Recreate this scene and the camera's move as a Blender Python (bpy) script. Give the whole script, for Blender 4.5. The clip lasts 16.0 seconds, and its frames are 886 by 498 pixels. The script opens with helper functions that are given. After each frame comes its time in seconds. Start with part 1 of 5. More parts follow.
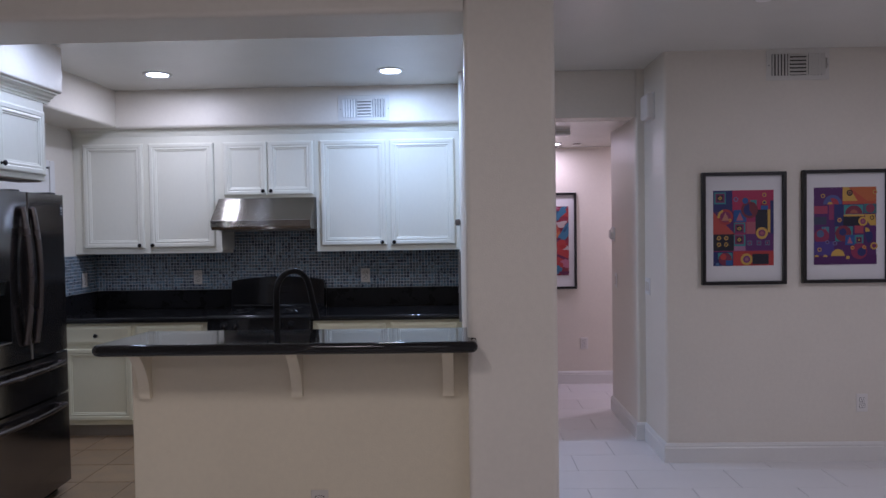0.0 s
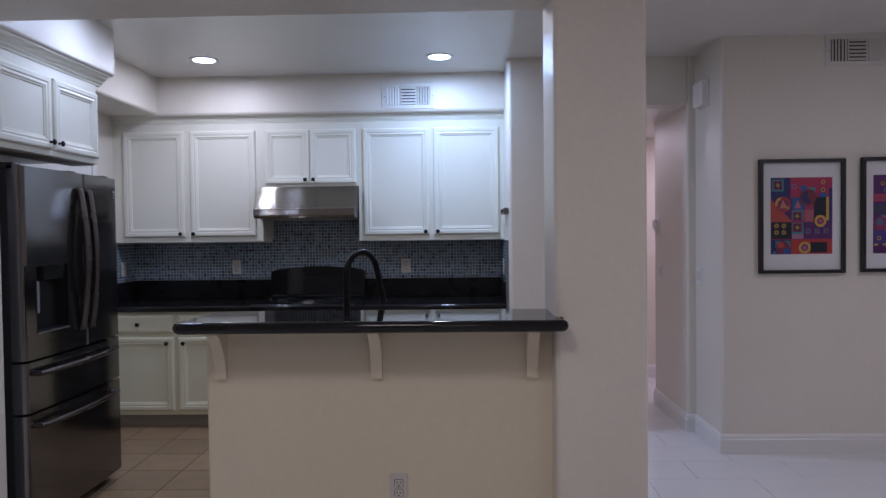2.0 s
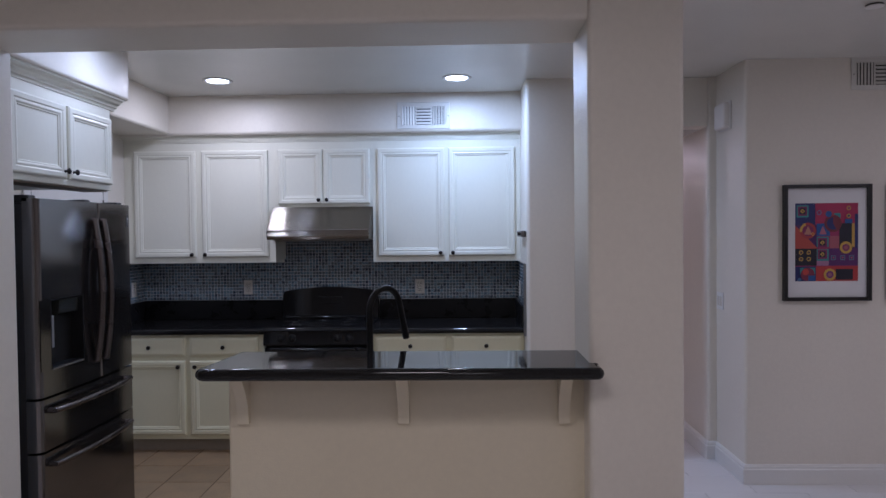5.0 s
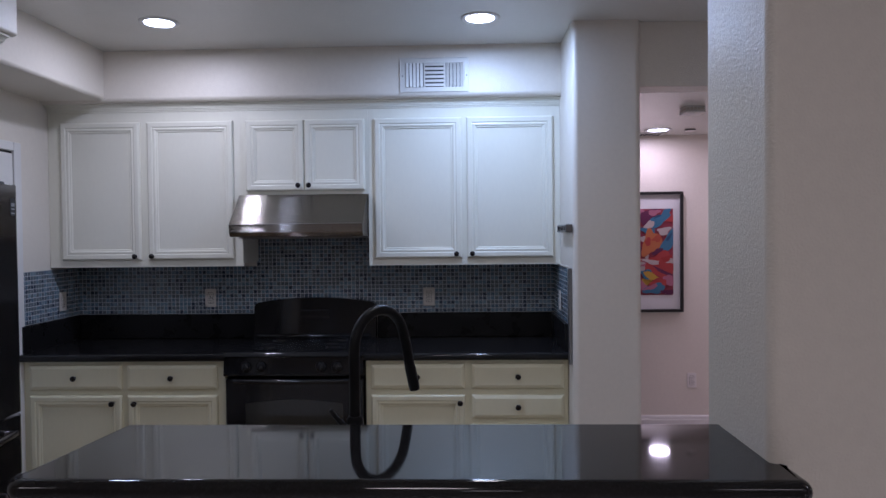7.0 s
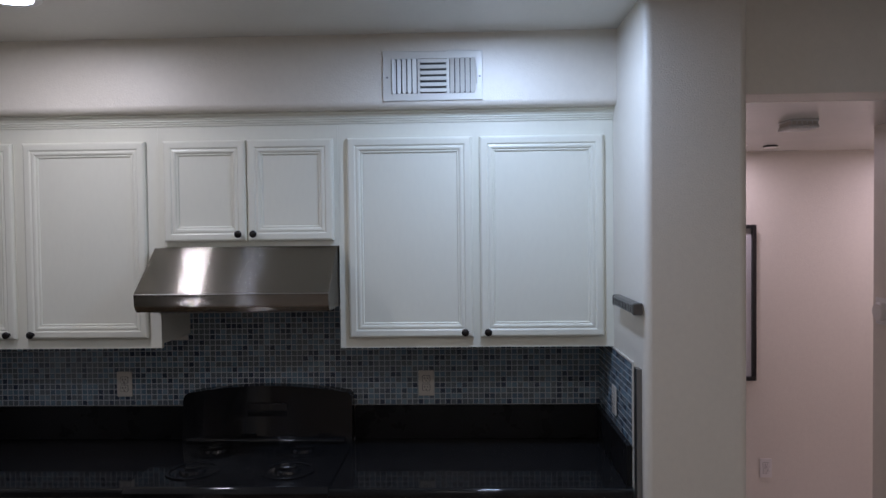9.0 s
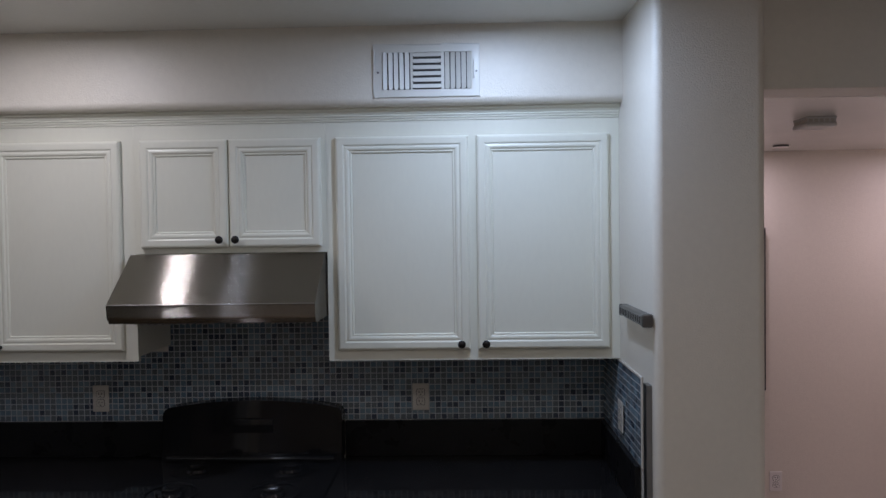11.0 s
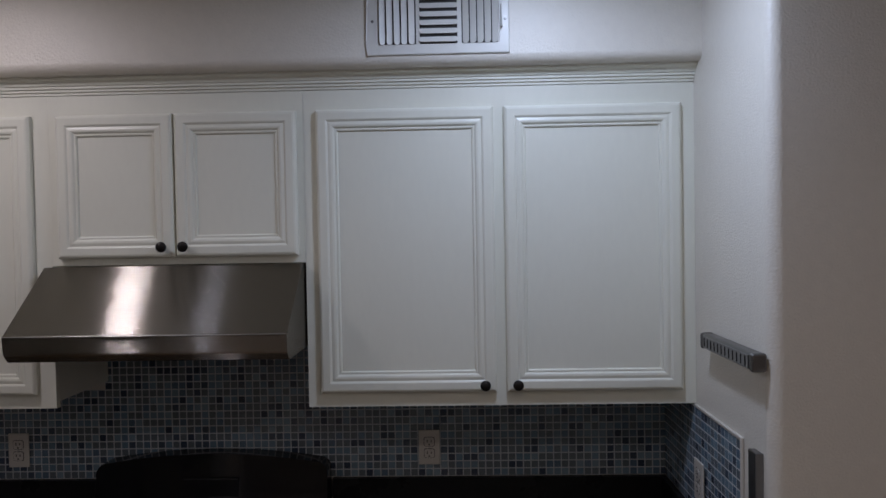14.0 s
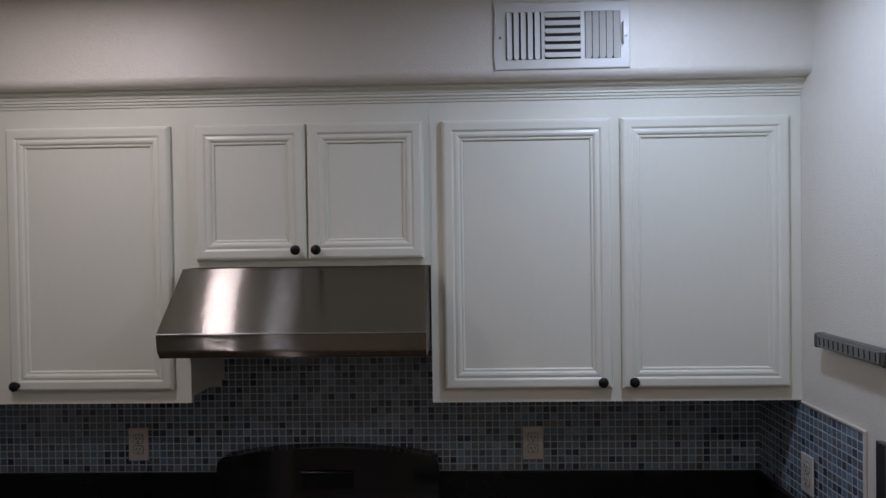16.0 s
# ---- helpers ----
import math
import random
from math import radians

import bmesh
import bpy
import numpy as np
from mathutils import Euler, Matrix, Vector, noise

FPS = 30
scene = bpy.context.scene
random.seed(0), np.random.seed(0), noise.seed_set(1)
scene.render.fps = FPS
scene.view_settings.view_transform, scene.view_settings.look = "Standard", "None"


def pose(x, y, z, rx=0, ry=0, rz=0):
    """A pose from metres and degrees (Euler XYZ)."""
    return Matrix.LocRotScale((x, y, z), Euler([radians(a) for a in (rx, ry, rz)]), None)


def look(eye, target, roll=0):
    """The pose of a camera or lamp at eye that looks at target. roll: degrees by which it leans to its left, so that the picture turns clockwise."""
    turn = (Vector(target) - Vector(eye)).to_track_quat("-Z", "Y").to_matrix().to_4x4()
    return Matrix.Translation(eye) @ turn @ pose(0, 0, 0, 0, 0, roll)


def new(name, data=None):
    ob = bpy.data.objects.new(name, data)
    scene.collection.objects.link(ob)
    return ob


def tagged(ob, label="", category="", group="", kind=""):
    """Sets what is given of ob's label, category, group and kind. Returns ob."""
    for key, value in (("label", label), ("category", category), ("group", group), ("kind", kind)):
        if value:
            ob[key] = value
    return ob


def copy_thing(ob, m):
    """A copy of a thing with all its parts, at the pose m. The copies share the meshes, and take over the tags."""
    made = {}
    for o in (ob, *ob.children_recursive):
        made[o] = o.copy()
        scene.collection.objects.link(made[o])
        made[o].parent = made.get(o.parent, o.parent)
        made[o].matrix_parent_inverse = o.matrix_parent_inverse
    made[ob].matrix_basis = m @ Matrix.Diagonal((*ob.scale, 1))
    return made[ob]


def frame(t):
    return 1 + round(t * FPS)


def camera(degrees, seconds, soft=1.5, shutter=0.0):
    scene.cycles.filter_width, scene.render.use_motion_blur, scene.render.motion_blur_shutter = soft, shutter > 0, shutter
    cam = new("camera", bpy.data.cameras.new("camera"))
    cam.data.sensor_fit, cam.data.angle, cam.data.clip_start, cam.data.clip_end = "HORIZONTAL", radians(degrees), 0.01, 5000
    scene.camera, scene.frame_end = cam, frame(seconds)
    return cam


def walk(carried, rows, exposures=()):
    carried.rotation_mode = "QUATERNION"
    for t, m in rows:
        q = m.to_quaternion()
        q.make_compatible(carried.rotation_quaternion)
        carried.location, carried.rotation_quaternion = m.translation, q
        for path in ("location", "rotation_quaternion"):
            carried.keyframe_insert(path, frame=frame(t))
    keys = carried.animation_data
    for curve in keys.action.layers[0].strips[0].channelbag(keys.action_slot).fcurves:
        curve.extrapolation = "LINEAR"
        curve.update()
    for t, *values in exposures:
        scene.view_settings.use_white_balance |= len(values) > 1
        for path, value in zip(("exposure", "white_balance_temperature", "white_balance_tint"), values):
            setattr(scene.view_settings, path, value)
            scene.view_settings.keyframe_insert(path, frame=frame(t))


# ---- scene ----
cam = camera(64.8, 16.0)
PATH = [
    (0, (-0.005, -5.801, 1.538), (-0.054, -3.802, 1.483), -0.9),
    (0.5, (-0.141, -5.746, 1.513), (-0.191, -3.747, 1.459), -0.9),
    (1, (-0.272, -5.726, 1.473), (-0.325, -3.727, 1.421), -0.8),
    (1.5, (-0.316, -5.738, 1.454), (-0.371, -3.739, 1.402), -0.8),
    (2, (-0.329, -5.749, 1.447), (-0.385, -3.750, 1.397), -0.7),
    (2.5, (-0.344, -5.764, 1.527), (-0.400, -3.765, 1.480), -0.7),
    (3, (-0.365, -5.791, 1.588), (-0.422, -3.792, 1.543), -0.7),
    (3.5, (-0.375, -5.805, 1.597), (-0.433, -3.806, 1.551), -0.7),
    (4, (-0.387, -5.804, 1.600), (-0.444, -3.805, 1.554), -0.6),
    (4.2, (-0.392, -5.800, 1.600), (-0.450, -3.801, 1.556), -0.6),
    (6.3, (-0.528, -5.021, 1.606), (-0.587, -3.023, 1.555), -0.6),
    (6.5, (-0.534, -4.869, 1.584), (-0.597, -2.870, 1.539), -0.6),
    (7, (-0.555, -4.447, 1.561), (-0.622, -2.449, 1.521), -0.6),
    (7.5, (-0.580, -4.014, 1.558), (-0.647, -2.016, 1.514), -0.6),
    (8, (-0.596, -3.612, 1.560), (-0.663, -1.614, 1.512), -0.7),
    (8.5, (-0.599, -3.358, 1.703), (-0.668, -1.360, 1.656), -0.7),
    (9, (-0.608, -3.198, 1.869), (-0.673, -1.200, 1.816), -0.7),
    (9.2, (-0.608, -3.172, 1.866), (-0.671, -1.174, 1.817), -0.7),
    (11.3, (-0.600, -2.948, 1.884), (-0.658, -0.949, 1.835), -0.8),
    (11.5, (-0.595, -2.886, 1.883), (-0.657, -0.888, 1.835), -0.8),
    (12, (-0.595, -2.708, 1.884), (-0.657, -0.710, 1.836), -0.8),
    (12.5, (-0.605, -2.513, 1.891), (-0.658, -0.514, 1.845), -0.8),
    (13, (-0.602, -2.402, 1.900), (-0.657, -0.403, 1.848), -0.8),
    (13.5, (-0.607, -2.358, 1.896), (-0.660, -0.359, 1.848), -0.9),
    (14, (-0.674, -2.348, 1.891), (-0.729, -0.349, 1.845), -1),
    (14.5, (-0.793, -2.357, 1.874), (-0.858, -0.358, 1.840), -1),
    (15, (-0.928, -2.396, 1.872), (-0.986, -0.397, 1.843), -0.9),
    (15.5, (-0.990, -2.434, 1.886), (-1.048, -0.435, 1.857), -0.8),
    (16, (-1.032, -2.470, 1.892), (-1.090, -0.471, 1.863), -0.8),
]
walk(cam, [(t, look(eye, target, roll)) for t, eye, target, roll in PATH],
     [(0.0, 0.07, 5230, 24), (4.2, 0.07, 5230, 25), (6.5, -0.13, 5230, 25), (8.5, -0.22, 5480, 24), (9.2, -0.47, 5700, 20), (11.3, -0.6, 5850, 20),
      (12.5, -0.84, 6000, 22), (14.5, -0.92, 6050, 25), (16.0, -0.81, 6100, 25)])

# ---- world and lights ----
world = bpy.data.worlds.new("world")
scene.world = world
world.use_nodes = True
world.node_tree.nodes["Background"].inputs[0].default_value = (0.02, 0.02, 0.025, 1)
world.node_tree.nodes["Background"].inputs[1].default_value = 0.3

KITCHEN_W, LIVING_W, HALL_W = 9.8, 12.4, 5.8
HALL_COL = (1.0, 0.80, 0.79)
CEIL, HALL_CEIL = 2.66, 2.322
COOL, WARM = (0.64, 0.82, 1.0), (1.0, 0.90, 0.66)
# x, y, share of the room's power, colour
CANS = [(-2.11, -0.915, 0.69, (1.0, 0.96, 0.90)), (-0.474, -0.885, 1.15, COOL), (-2.07, -2.12, 0.35, (0.80, 0.90, 1.0)), (-0.47, -2.12, 0.46, WARM)]
# unseen lamps added at guessed spots to give the living room its soft light
ADDED_LIVING_CANS = [(-0.8, -4.9, 0.85, (1.0, 0.865, 0.66)), (-2.9, -4.9, 0.30, (1.0, 0.87, 0.66)), (1.0, -5.3, 0.15, (1.0, 0.87, 0.68)),
               (2.9, -3.4, 1.05, (1.0, 0.895, 0.80)), (-0.4, -7.2, 0.60, (1.0, 0.875, 0.70)), (3.1, -6.4, 0.50, (1.0, 0.885, 0.76))]
HALL_CANS = [(0.868, 0.775, 0.68, HALL_COL), (2.2, 0.55, 1.4, HALL_COL)]


def lamp(x, y, z, watts, colour, radius):
    data = bpy.data.lights.new("can_lamp", "AREA")
    data.shape, data.size, data.energy, data.color = "DISK", radius * 2, watts, colour
    ob = new("can_lamp", data)
    ob.location = (x, y, z)
    return ob


for z, watts, cans, radius in ((CEIL, KITCHEN_W, CANS, 0.07), (CEIL, LIVING_W, ADDED_LIVING_CANS, 0.26), (HALL_CEIL, HALL_W, HALL_CANS, 0.07)):
    for x, y, share, colour in cans:
        lamp(x, y, z - 0.02, watts * share, colour, radius)


# ---- materials ----
def material(name, col, rough=0.5, metal=0.0, var=0.05, vscale=2.5, bump=0.0, bscale=150.0, rvar=0.06, spec=0.5,
             stretch=(1, 1, 1), bdist=0.002, aniso=0.0, coat=0.0, island="", palette=None, speckle=0.0, spread=0.1):
    m = bpy.data.materials.new(name)
    m.use_nodes = True
    nt = m.node_tree
    n, l = nt.nodes, nt.links
    b = n["Principled BSDF"]
    b.inputs["Metallic"].default_value = metal
    b.inputs["Specular IOR Level"].default_value = spec
    b.inputs["Coat Weight"].default_value = coat
    tc = n.new("ShaderNodeTexCoord")
    mp = n.new("ShaderNodeMapping")
    mp.inputs["Scale"].default_value = stretch
    l.new(tc.outputs["Object"], mp.inputs[0])
    big, fine = n.new("ShaderNodeTexNoise"), n.new("ShaderNodeTexNoise")
    big.inputs["Scale"].default_value, big.inputs["Detail"].default_value = vscale, 3
    fine.inputs["Scale"].default_value, fine.inputs["Detail"].default_value = vscale * 17, 2
    l.new(mp.outputs[0], big.inputs[0])
    l.new(mp.outputs[0], fine.inputs[0])
    add = n.new("ShaderNodeMath")
    add.operation = "ADD"
    l.new(big.outputs[0], add.inputs[0])
    l.new(fine.outputs[0], add.inputs[1])
    rng = n.new("ShaderNodeMapRange")
    rng.inputs[1].default_value, rng.inputs[2].default_value = 0.6, 1.4
    rng.inputs[3].default_value, rng.inputs[4].default_value = 1 - var, 1 + var
    l.new(add.outputs[0], rng.inputs[0])
    base = None
    if palette:
        ramp = n.new("ShaderNodeValToRGB")
        ramp.color_ramp.interpolation = "CONSTANT"
        els = ramp.color_ramp.elements
        for i, c in enumerate(palette):
            e = els[i] if i < 2 else els.new(0.5)
            e.position = i / len(palette)
            e.color = (*c, 1)
        if island == "island":
            src = n.new("ShaderNodeNewGeometry").outputs["Random Per Island"]
        else:
            src = n.new("ShaderNodeObjectInfo").outputs["Random"]
        l.new(src, ramp.inputs[0])
        base = ramp.outputs[0]
    mix = n.new("ShaderNodeMix")
    mix.data_type, mix.blend_type = "RGBA", "MULTIPLY"
    mix.inputs["Factor"].default_value = 1.0
    mix.inputs[6].default_value = (*col, 1)
    if base:
        l.new(base, mix.inputs[6])
    l.new(rng.outputs[0], mix.inputs[7])
    out = mix.outputs[2]
    if island == "object" and not palette:
        info = n.new("ShaderNodeObjectInfo")
        r2 = n.new("ShaderNodeMapRange")
        r2.inputs[3].default_value, r2.inputs[4].default_value = 1 - spread, 1 + spread * 0.8
        l.new(info.outputs["Random"], r2.inputs[0])
        m2 = n.new("ShaderNodeMix")
        m2.data_type, m2.blend_type = "RGBA", "MULTIPLY"
        m2.inputs["Factor"].default_value = 1.0
        l.new(out, m2.inputs[6])
        l.new(r2.outputs[0], m2.inputs[7])
        out = m2.outputs[2]
    if speckle:
        vo = n.new("ShaderNodeTexVoronoi")
        vo.inputs["Scale"].default_value = 260
        l.new(tc.outputs["Object"], vo.inputs[0])
        r3 = n.new("ShaderNodeMapRange")
        r3.inputs[1].default_value, r3.inputs[2].default_value = 0.75, 1.0
        r3.inputs[3].default_value, r3.inputs[4].default_value = 0.0, speckle
        sep = n.new("ShaderNodeSeparateColor")
        l.new(vo.outputs["Color"], sep.inputs[0])
        l.new(sep.outputs[0], r3.inputs[0])
        m3 = n.new("ShaderNodeMix")
        m3.data_type = "RGBA"
        m3.inputs[7].default_value = (0.12, 0.12, 0.13, 1)
        l.new(r3.outputs[0], m3.inputs[0])
        l.new(out, m3.inputs[6])
        out = m3.outputs[2]
    l.new(out, b.inputs["Base Color"])
    rr = n.new("ShaderNodeMapRange")
    rr.inputs[1].default_value, rr.inputs[2].default_value = 0.3, 0.7
    rr.inputs[3].default_value, rr.inputs[4].default_value = max(rough - rvar, 0.01), rough + rvar
    l.new(big.outputs[0], rr.inputs[0])
    l.new(rr.outputs[0], b.inputs["Roughness"])
    if bump:
        bn = n.new("ShaderNodeTexNoise")
        bn.inputs["Scale"].default_value, bn.inputs["Detail"].default_value = bscale, 3
        l.new(mp.outputs[0], bn.inputs[0])
        bp = n.new("ShaderNodeBump")
        bp.inputs["Strength"].default_value, bp.inputs["Distance"].default_value = bump, bdist
        l.new(bn.outputs[0], bp.inputs["Height"])
        l.new(bp.outputs[0], b.inputs["Normal"])
    if aniso:
        b.inputs["Anisotropic"].default_value = aniso
        b.inputs["Anisotropic Rotation"].default_value = 0.25
        tan = n.new("ShaderNodeTangent")
        tan.direction_type = "UV_MAP"
        l.new(tan.outputs[0], b.inputs["Tangent"])
    return m


def glow(name, col, strength):
    m = bpy.data.materials.new(name)
    m.use_nodes = True
    b = m.node_tree.nodes["Principled BSDF"]
    b.inputs["Base Color"].default_value = (0.9, 0.9, 0.9, 1)
    b.inputs["Emission Color"].default_value = (*col, 1)
    b.inputs["Emission Strength"].default_value = strength
    return m


WALL = material("wall_paint", (0.77, 0.72, 0.635), 0.38, var=0.03, bump=0.68, bscale=170, bdist=0.0021, rvar=0.03)
CEILING = material("ceiling_paint", (0.745, 0.735, 0.685), 0.25, var=0.03, bump=0.25, bscale=120, bdist=0.0020, rvar=0.02)
# only for unseen walls; tone set by the light they bounce back
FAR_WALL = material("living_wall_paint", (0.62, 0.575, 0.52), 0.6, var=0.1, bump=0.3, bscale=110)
CREAM = material("cream_wall_paint", (0.77, 0.688, 0.52), 0.45, var=0.03, bump=0.45, bscale=170, bdist=0.0018)
BASE_PAINT = material("base_cabinet_paint", (0.76, 0.725, 0.52), 0.36, var=0.02, vscale=3.5, bump=0.05, bscale=45, stretch=(1, 1, 0.35))
TRIM = material("trim_paint", (0.78, 0.77, 0.75), 0.35, var=0.02, bump=0.08, bscale=60)
CABINET = material("cabinet_paint", (0.785, 0.772, 0.668), 0.36, var=0.02, vscale=3.5, bump=0.05, bscale=45, stretch=(1, 1, 0.35))
GRANITE = material("black_granite", (0.013, 0.0125, 0.013), 0.05, var=0.3, vscale=9, rvar=0.012, speckle=0.05, spec=0.3)
BLACK_ENAMEL = material("black_enamel", (0.011, 0.011, 0.012), 0.065, var=0.1, rvar=0.02, spec=0.45)
OVEN_GLASS = material("oven_glass", (0.026, 0.027, 0.024), 0.05, var=0.1, rvar=0.02, spec=0.7)
STEEL = material("brushed_steel", (0.32, 0.296, 0.262), 0.18, 1.0, var=0.025, rvar=0.006,
                 stretch=(1.5, 60, 60), aniso=1.0)


def brush(m, along, tilt):
    """Micro-fine brush marks: the normal sways along one direction only."""
    n, l = m.node_tree.nodes, m.node_tree.links
    tc, mp, nz = n.new("ShaderNodeTexCoord"), n.new("ShaderNodeMapping"), n.new("ShaderNodeTexNoise")
    mp.inputs["Scale"].default_value = (4000, 4000, 4000)
    nz.inputs["Scale"].default_value, nz.inputs["Detail"].default_value = 1.0, 1
    sub, mul, geo, add, unit = n.new("ShaderNodeMath"), n.new("ShaderNodeVectorMath"), n.new("ShaderNodeNewGeometry"), n.new("ShaderNodeVectorMath"), n.new("ShaderNodeVectorMath")
    sub.operation, mul.operation, add.operation, unit.operation = "SUBTRACT", "SCALE", "ADD", "NORMALIZE"
    sub.inputs[1].default_value = 0.5
    mul.inputs[0].default_value = Vector(along) * tilt
    l.new(tc.outputs["Object"], mp.inputs[0])
    l.new(mp.outputs[0], nz.inputs[0])
    l.new(nz.outputs[0], sub.inputs[0])
    l.new(sub.outputs[0], mul.inputs["Scale"])
    l.new(geo.outputs["Normal"], add.inputs[0])
    l.new(mul.outputs[0], add.inputs[1])
    l.new(add.outputs[0], unit.inputs[0])
    l.new(unit.outputs[0], n["Principled BSDF"].inputs["Normal"])


brush(STEEL, (0, -0.75, -0.66), 4.6)
UPSTAND = material("honed_granite", (0.012, 0.0115, 0.012), 0.3, var=0.3, vscale=9, speckle=0.04, spec=0.2)
RACK_STEEL = material("rack_steel", (0.20, 0.195, 0.19), 0.35, 0.9, var=0.08, vscale=12)
RACK_FACE = material("rack_face", (0.24, 0.235, 0.23), 0.42, 0.6, var=0.06, vscale=20)
STEEL_EDGE = material("steel_edge", (0.5, 0.48, 0.46), 0.32, 1.0, var=0.05)
DARK_STEEL = material("black_stainless", (0.20, 0.188, 0.186), 0.13, 0.95, var=0.01, rvar=0.004, stretch=(110, 110, 0.5))
DARK_HANDLE = material("handle_steel", (0.13, 0.112, 0.108), 0.27, 0.9, var=0.06)
FRIDGE_SIDE = material("fridge_case", (0.02, 0.02, 0.022), 0.5, var=0.1, bump=0.15, bscale=400)
BLACK_PLASTIC = material("black_plastic", (0.01, 0.01, 0.011), 0.35, var=0.1)
SILVER_PLASTIC = material("silver_plastic", (0.34, 0.34, 0.35), 0.35, 0.3, var=0.05)
BRONZE = material("oil_bronze", (0.02, 0.017, 0.016), 0.33, 0.6, var=0.2, vscale=30)
FAUCET = material("matte_black", (0.006, 0.006, 0.007), 0.40, var=0.1, spec=0.2)
PLATE = material("outlet_plate", (0.63, 0.59, 0.53), 0.35, var=0.02)
WHITE_PLATE = material("white_plate", (0.80, 0.77, 0.74), 0.35, var=0.02)
SLOT = material("outlet_slot", (0.03, 0.028, 0.026), 0.6)
VENT = material("vent_enamel", (0.70, 0.68, 0.63), 0.36, var=0.03)
VENT_DARK = material("vent_duct", (0.05, 0.048, 0.045), 0.8, var=0.2)
FRAME = material("picture_frame_black", (0.012, 0.011, 0.012), 0.35, var=0.15, vscale=12)
MAT_BOARD = material("mat_board", (0.74, 0.73, 0.74), 0.6, var=0.015)
GROUT = material("grout", (0.50, 0.52, 0.54), 0.8, var=0.08, vscale=20)
KITCHEN_GROUT = material("floor_grout", (0.07, 0.05, 0.035), 0.85, var=0.15, vscale=15)
KITCHEN_TILE = material("beige_floor_tile", (0.30, 0.205, 0.118), 0.33, var=0.36, vscale=7, bump=0.12, bscale=25, island="object")
WHITE_GROUT = material("white_floor_grout", (0.30, 0.28, 0.28), 0.8, var=0.05)
WHITE_TILE = material("white_floor_tile", (0.76, 0.745, 0.75), 0.16, var=0.015, rvar=0.02, island="object", spread=0.012)
TOE = material("toe_kick", (0.36, 0.32, 0.26), 0.6, var=0.06)
# brown that stands in for the shade under the refrigerator cabinet
SHADOW_GAP = material("shadow_gap_brown", (0.30, 0.24, 0.17), 0.6, var=0.1)
GLASS_BLUES = [(0.044, 0.061, 0.095), (0.159, 0.232, 0.293), (0.112, 0.166, 0.227), (0.207, 0.283, 0.336), (0.071, 0.093, 0.128), (0.177, 0.254, 0.312),
               (0.137, 0.165, 0.189), (0.232, 0.311, 0.354), (0.105, 0.173, 0.25), (0.161, 0.203, 0.234), (0.14, 0.215, 0.276), (0.189, 0.249, 0.285)]
TILE_ONE = material("glass_tile", (1, 1, 1), 0.18, var=0.1, vscale=40, rvar=0.05, palette=GLASS_BLUES)
TILE_MANY = material("glass_tile_field", (1, 1, 1), 0.18, var=0.1, vscale=40, rvar=0.05, palette=GLASS_BLUES, island="island")
LENS_K = glow("lamp_lens_cool", (0.9, 0.95, 1.0), 9.0)
LENS_L = glow("added_lamp_lens_warm", (1.0, 0.88, 0.78), 2.0)
LENS_H = glow("lamp_lens_hall", (1.0, 0.93, 0.92), 6.0)


# ---- builders ----
def part(name, bm, mat, parent=None, label="", local=False):
    """One mesh under a thing or a part; bm in the world's metres, or in the thing's own if local."""
    root = parent
    while root is not None and root.parent is not None:
        root = root.parent
    if root is not None and not local:
        bmesh.ops.translate(bm, verts=bm.verts, vec=-Vector(root.location))
    me = bpy.data.meshes.new(name)
    bmesh.ops.recalc_face_normals(bm, faces=bm.faces)
    bm.to_mesh(me)
    bm.free()
    for m in (mat if isinstance(mat, list) else [mat]):
        me.materials.append(m)
    ob = new(name, me)
    if parent is not None:
        ob.parent = parent
    return tagged(ob, label=label)


def thing(name, label, category, loc=(0, 0, 0), rz=0.0, group=""):
    ob = new(name)
    ob.location = loc
    ob.rotation_euler = (0, 0, radians(rz))
    ob.empty_display_size = 0.05
    return tagged(ob, label, category, group)


def box(x0, x1, y0, y1, z0, z1, bevel=0.0, seg=2, bm=None):
    out = bm or bmesh.new()
    b = bmesh.new()
    bmesh.ops.create_cube(b, size=1)
    for v in b.verts:
        v.co = Vector(((x0 + x1) / 2 + v.co.x * (x1 - x0), (y0 + y1) / 2 + v.co.y * (y1 - y0), (z0 + z1) / 2 + v.co.z * (z1 - z0)))
    if bevel:
        bmesh.ops.bevel(b, geom=list(b.edges), offset=bevel, segments=seg, profile=0.5, affect="EDGES")
    return merge(out, b)


def merge(out, b, m=None):
    if m is not None:
        bmesh.ops.transform(b, matrix=m, verts=b.verts)
    me = bpy.data.meshes.new("tmp")
    b.to_mesh(me)
    b.free()
    out.from_mesh(me)
    bpy.data.meshes.remove(me)
    return out


def shade(ob, angle=40):
    me = ob.data
    for p in me.polygons:
        p.use_smooth = True
    me.set_sharp_from_angle(angle=radians(angle))
    mod = ob.modifiers.new("flat_faces", "WEIGHTED_NORMAL")  # large flat faces keep their own normal beside a rounded edge
    mod.keep_sharp, mod.weight = True, 60
    return ob


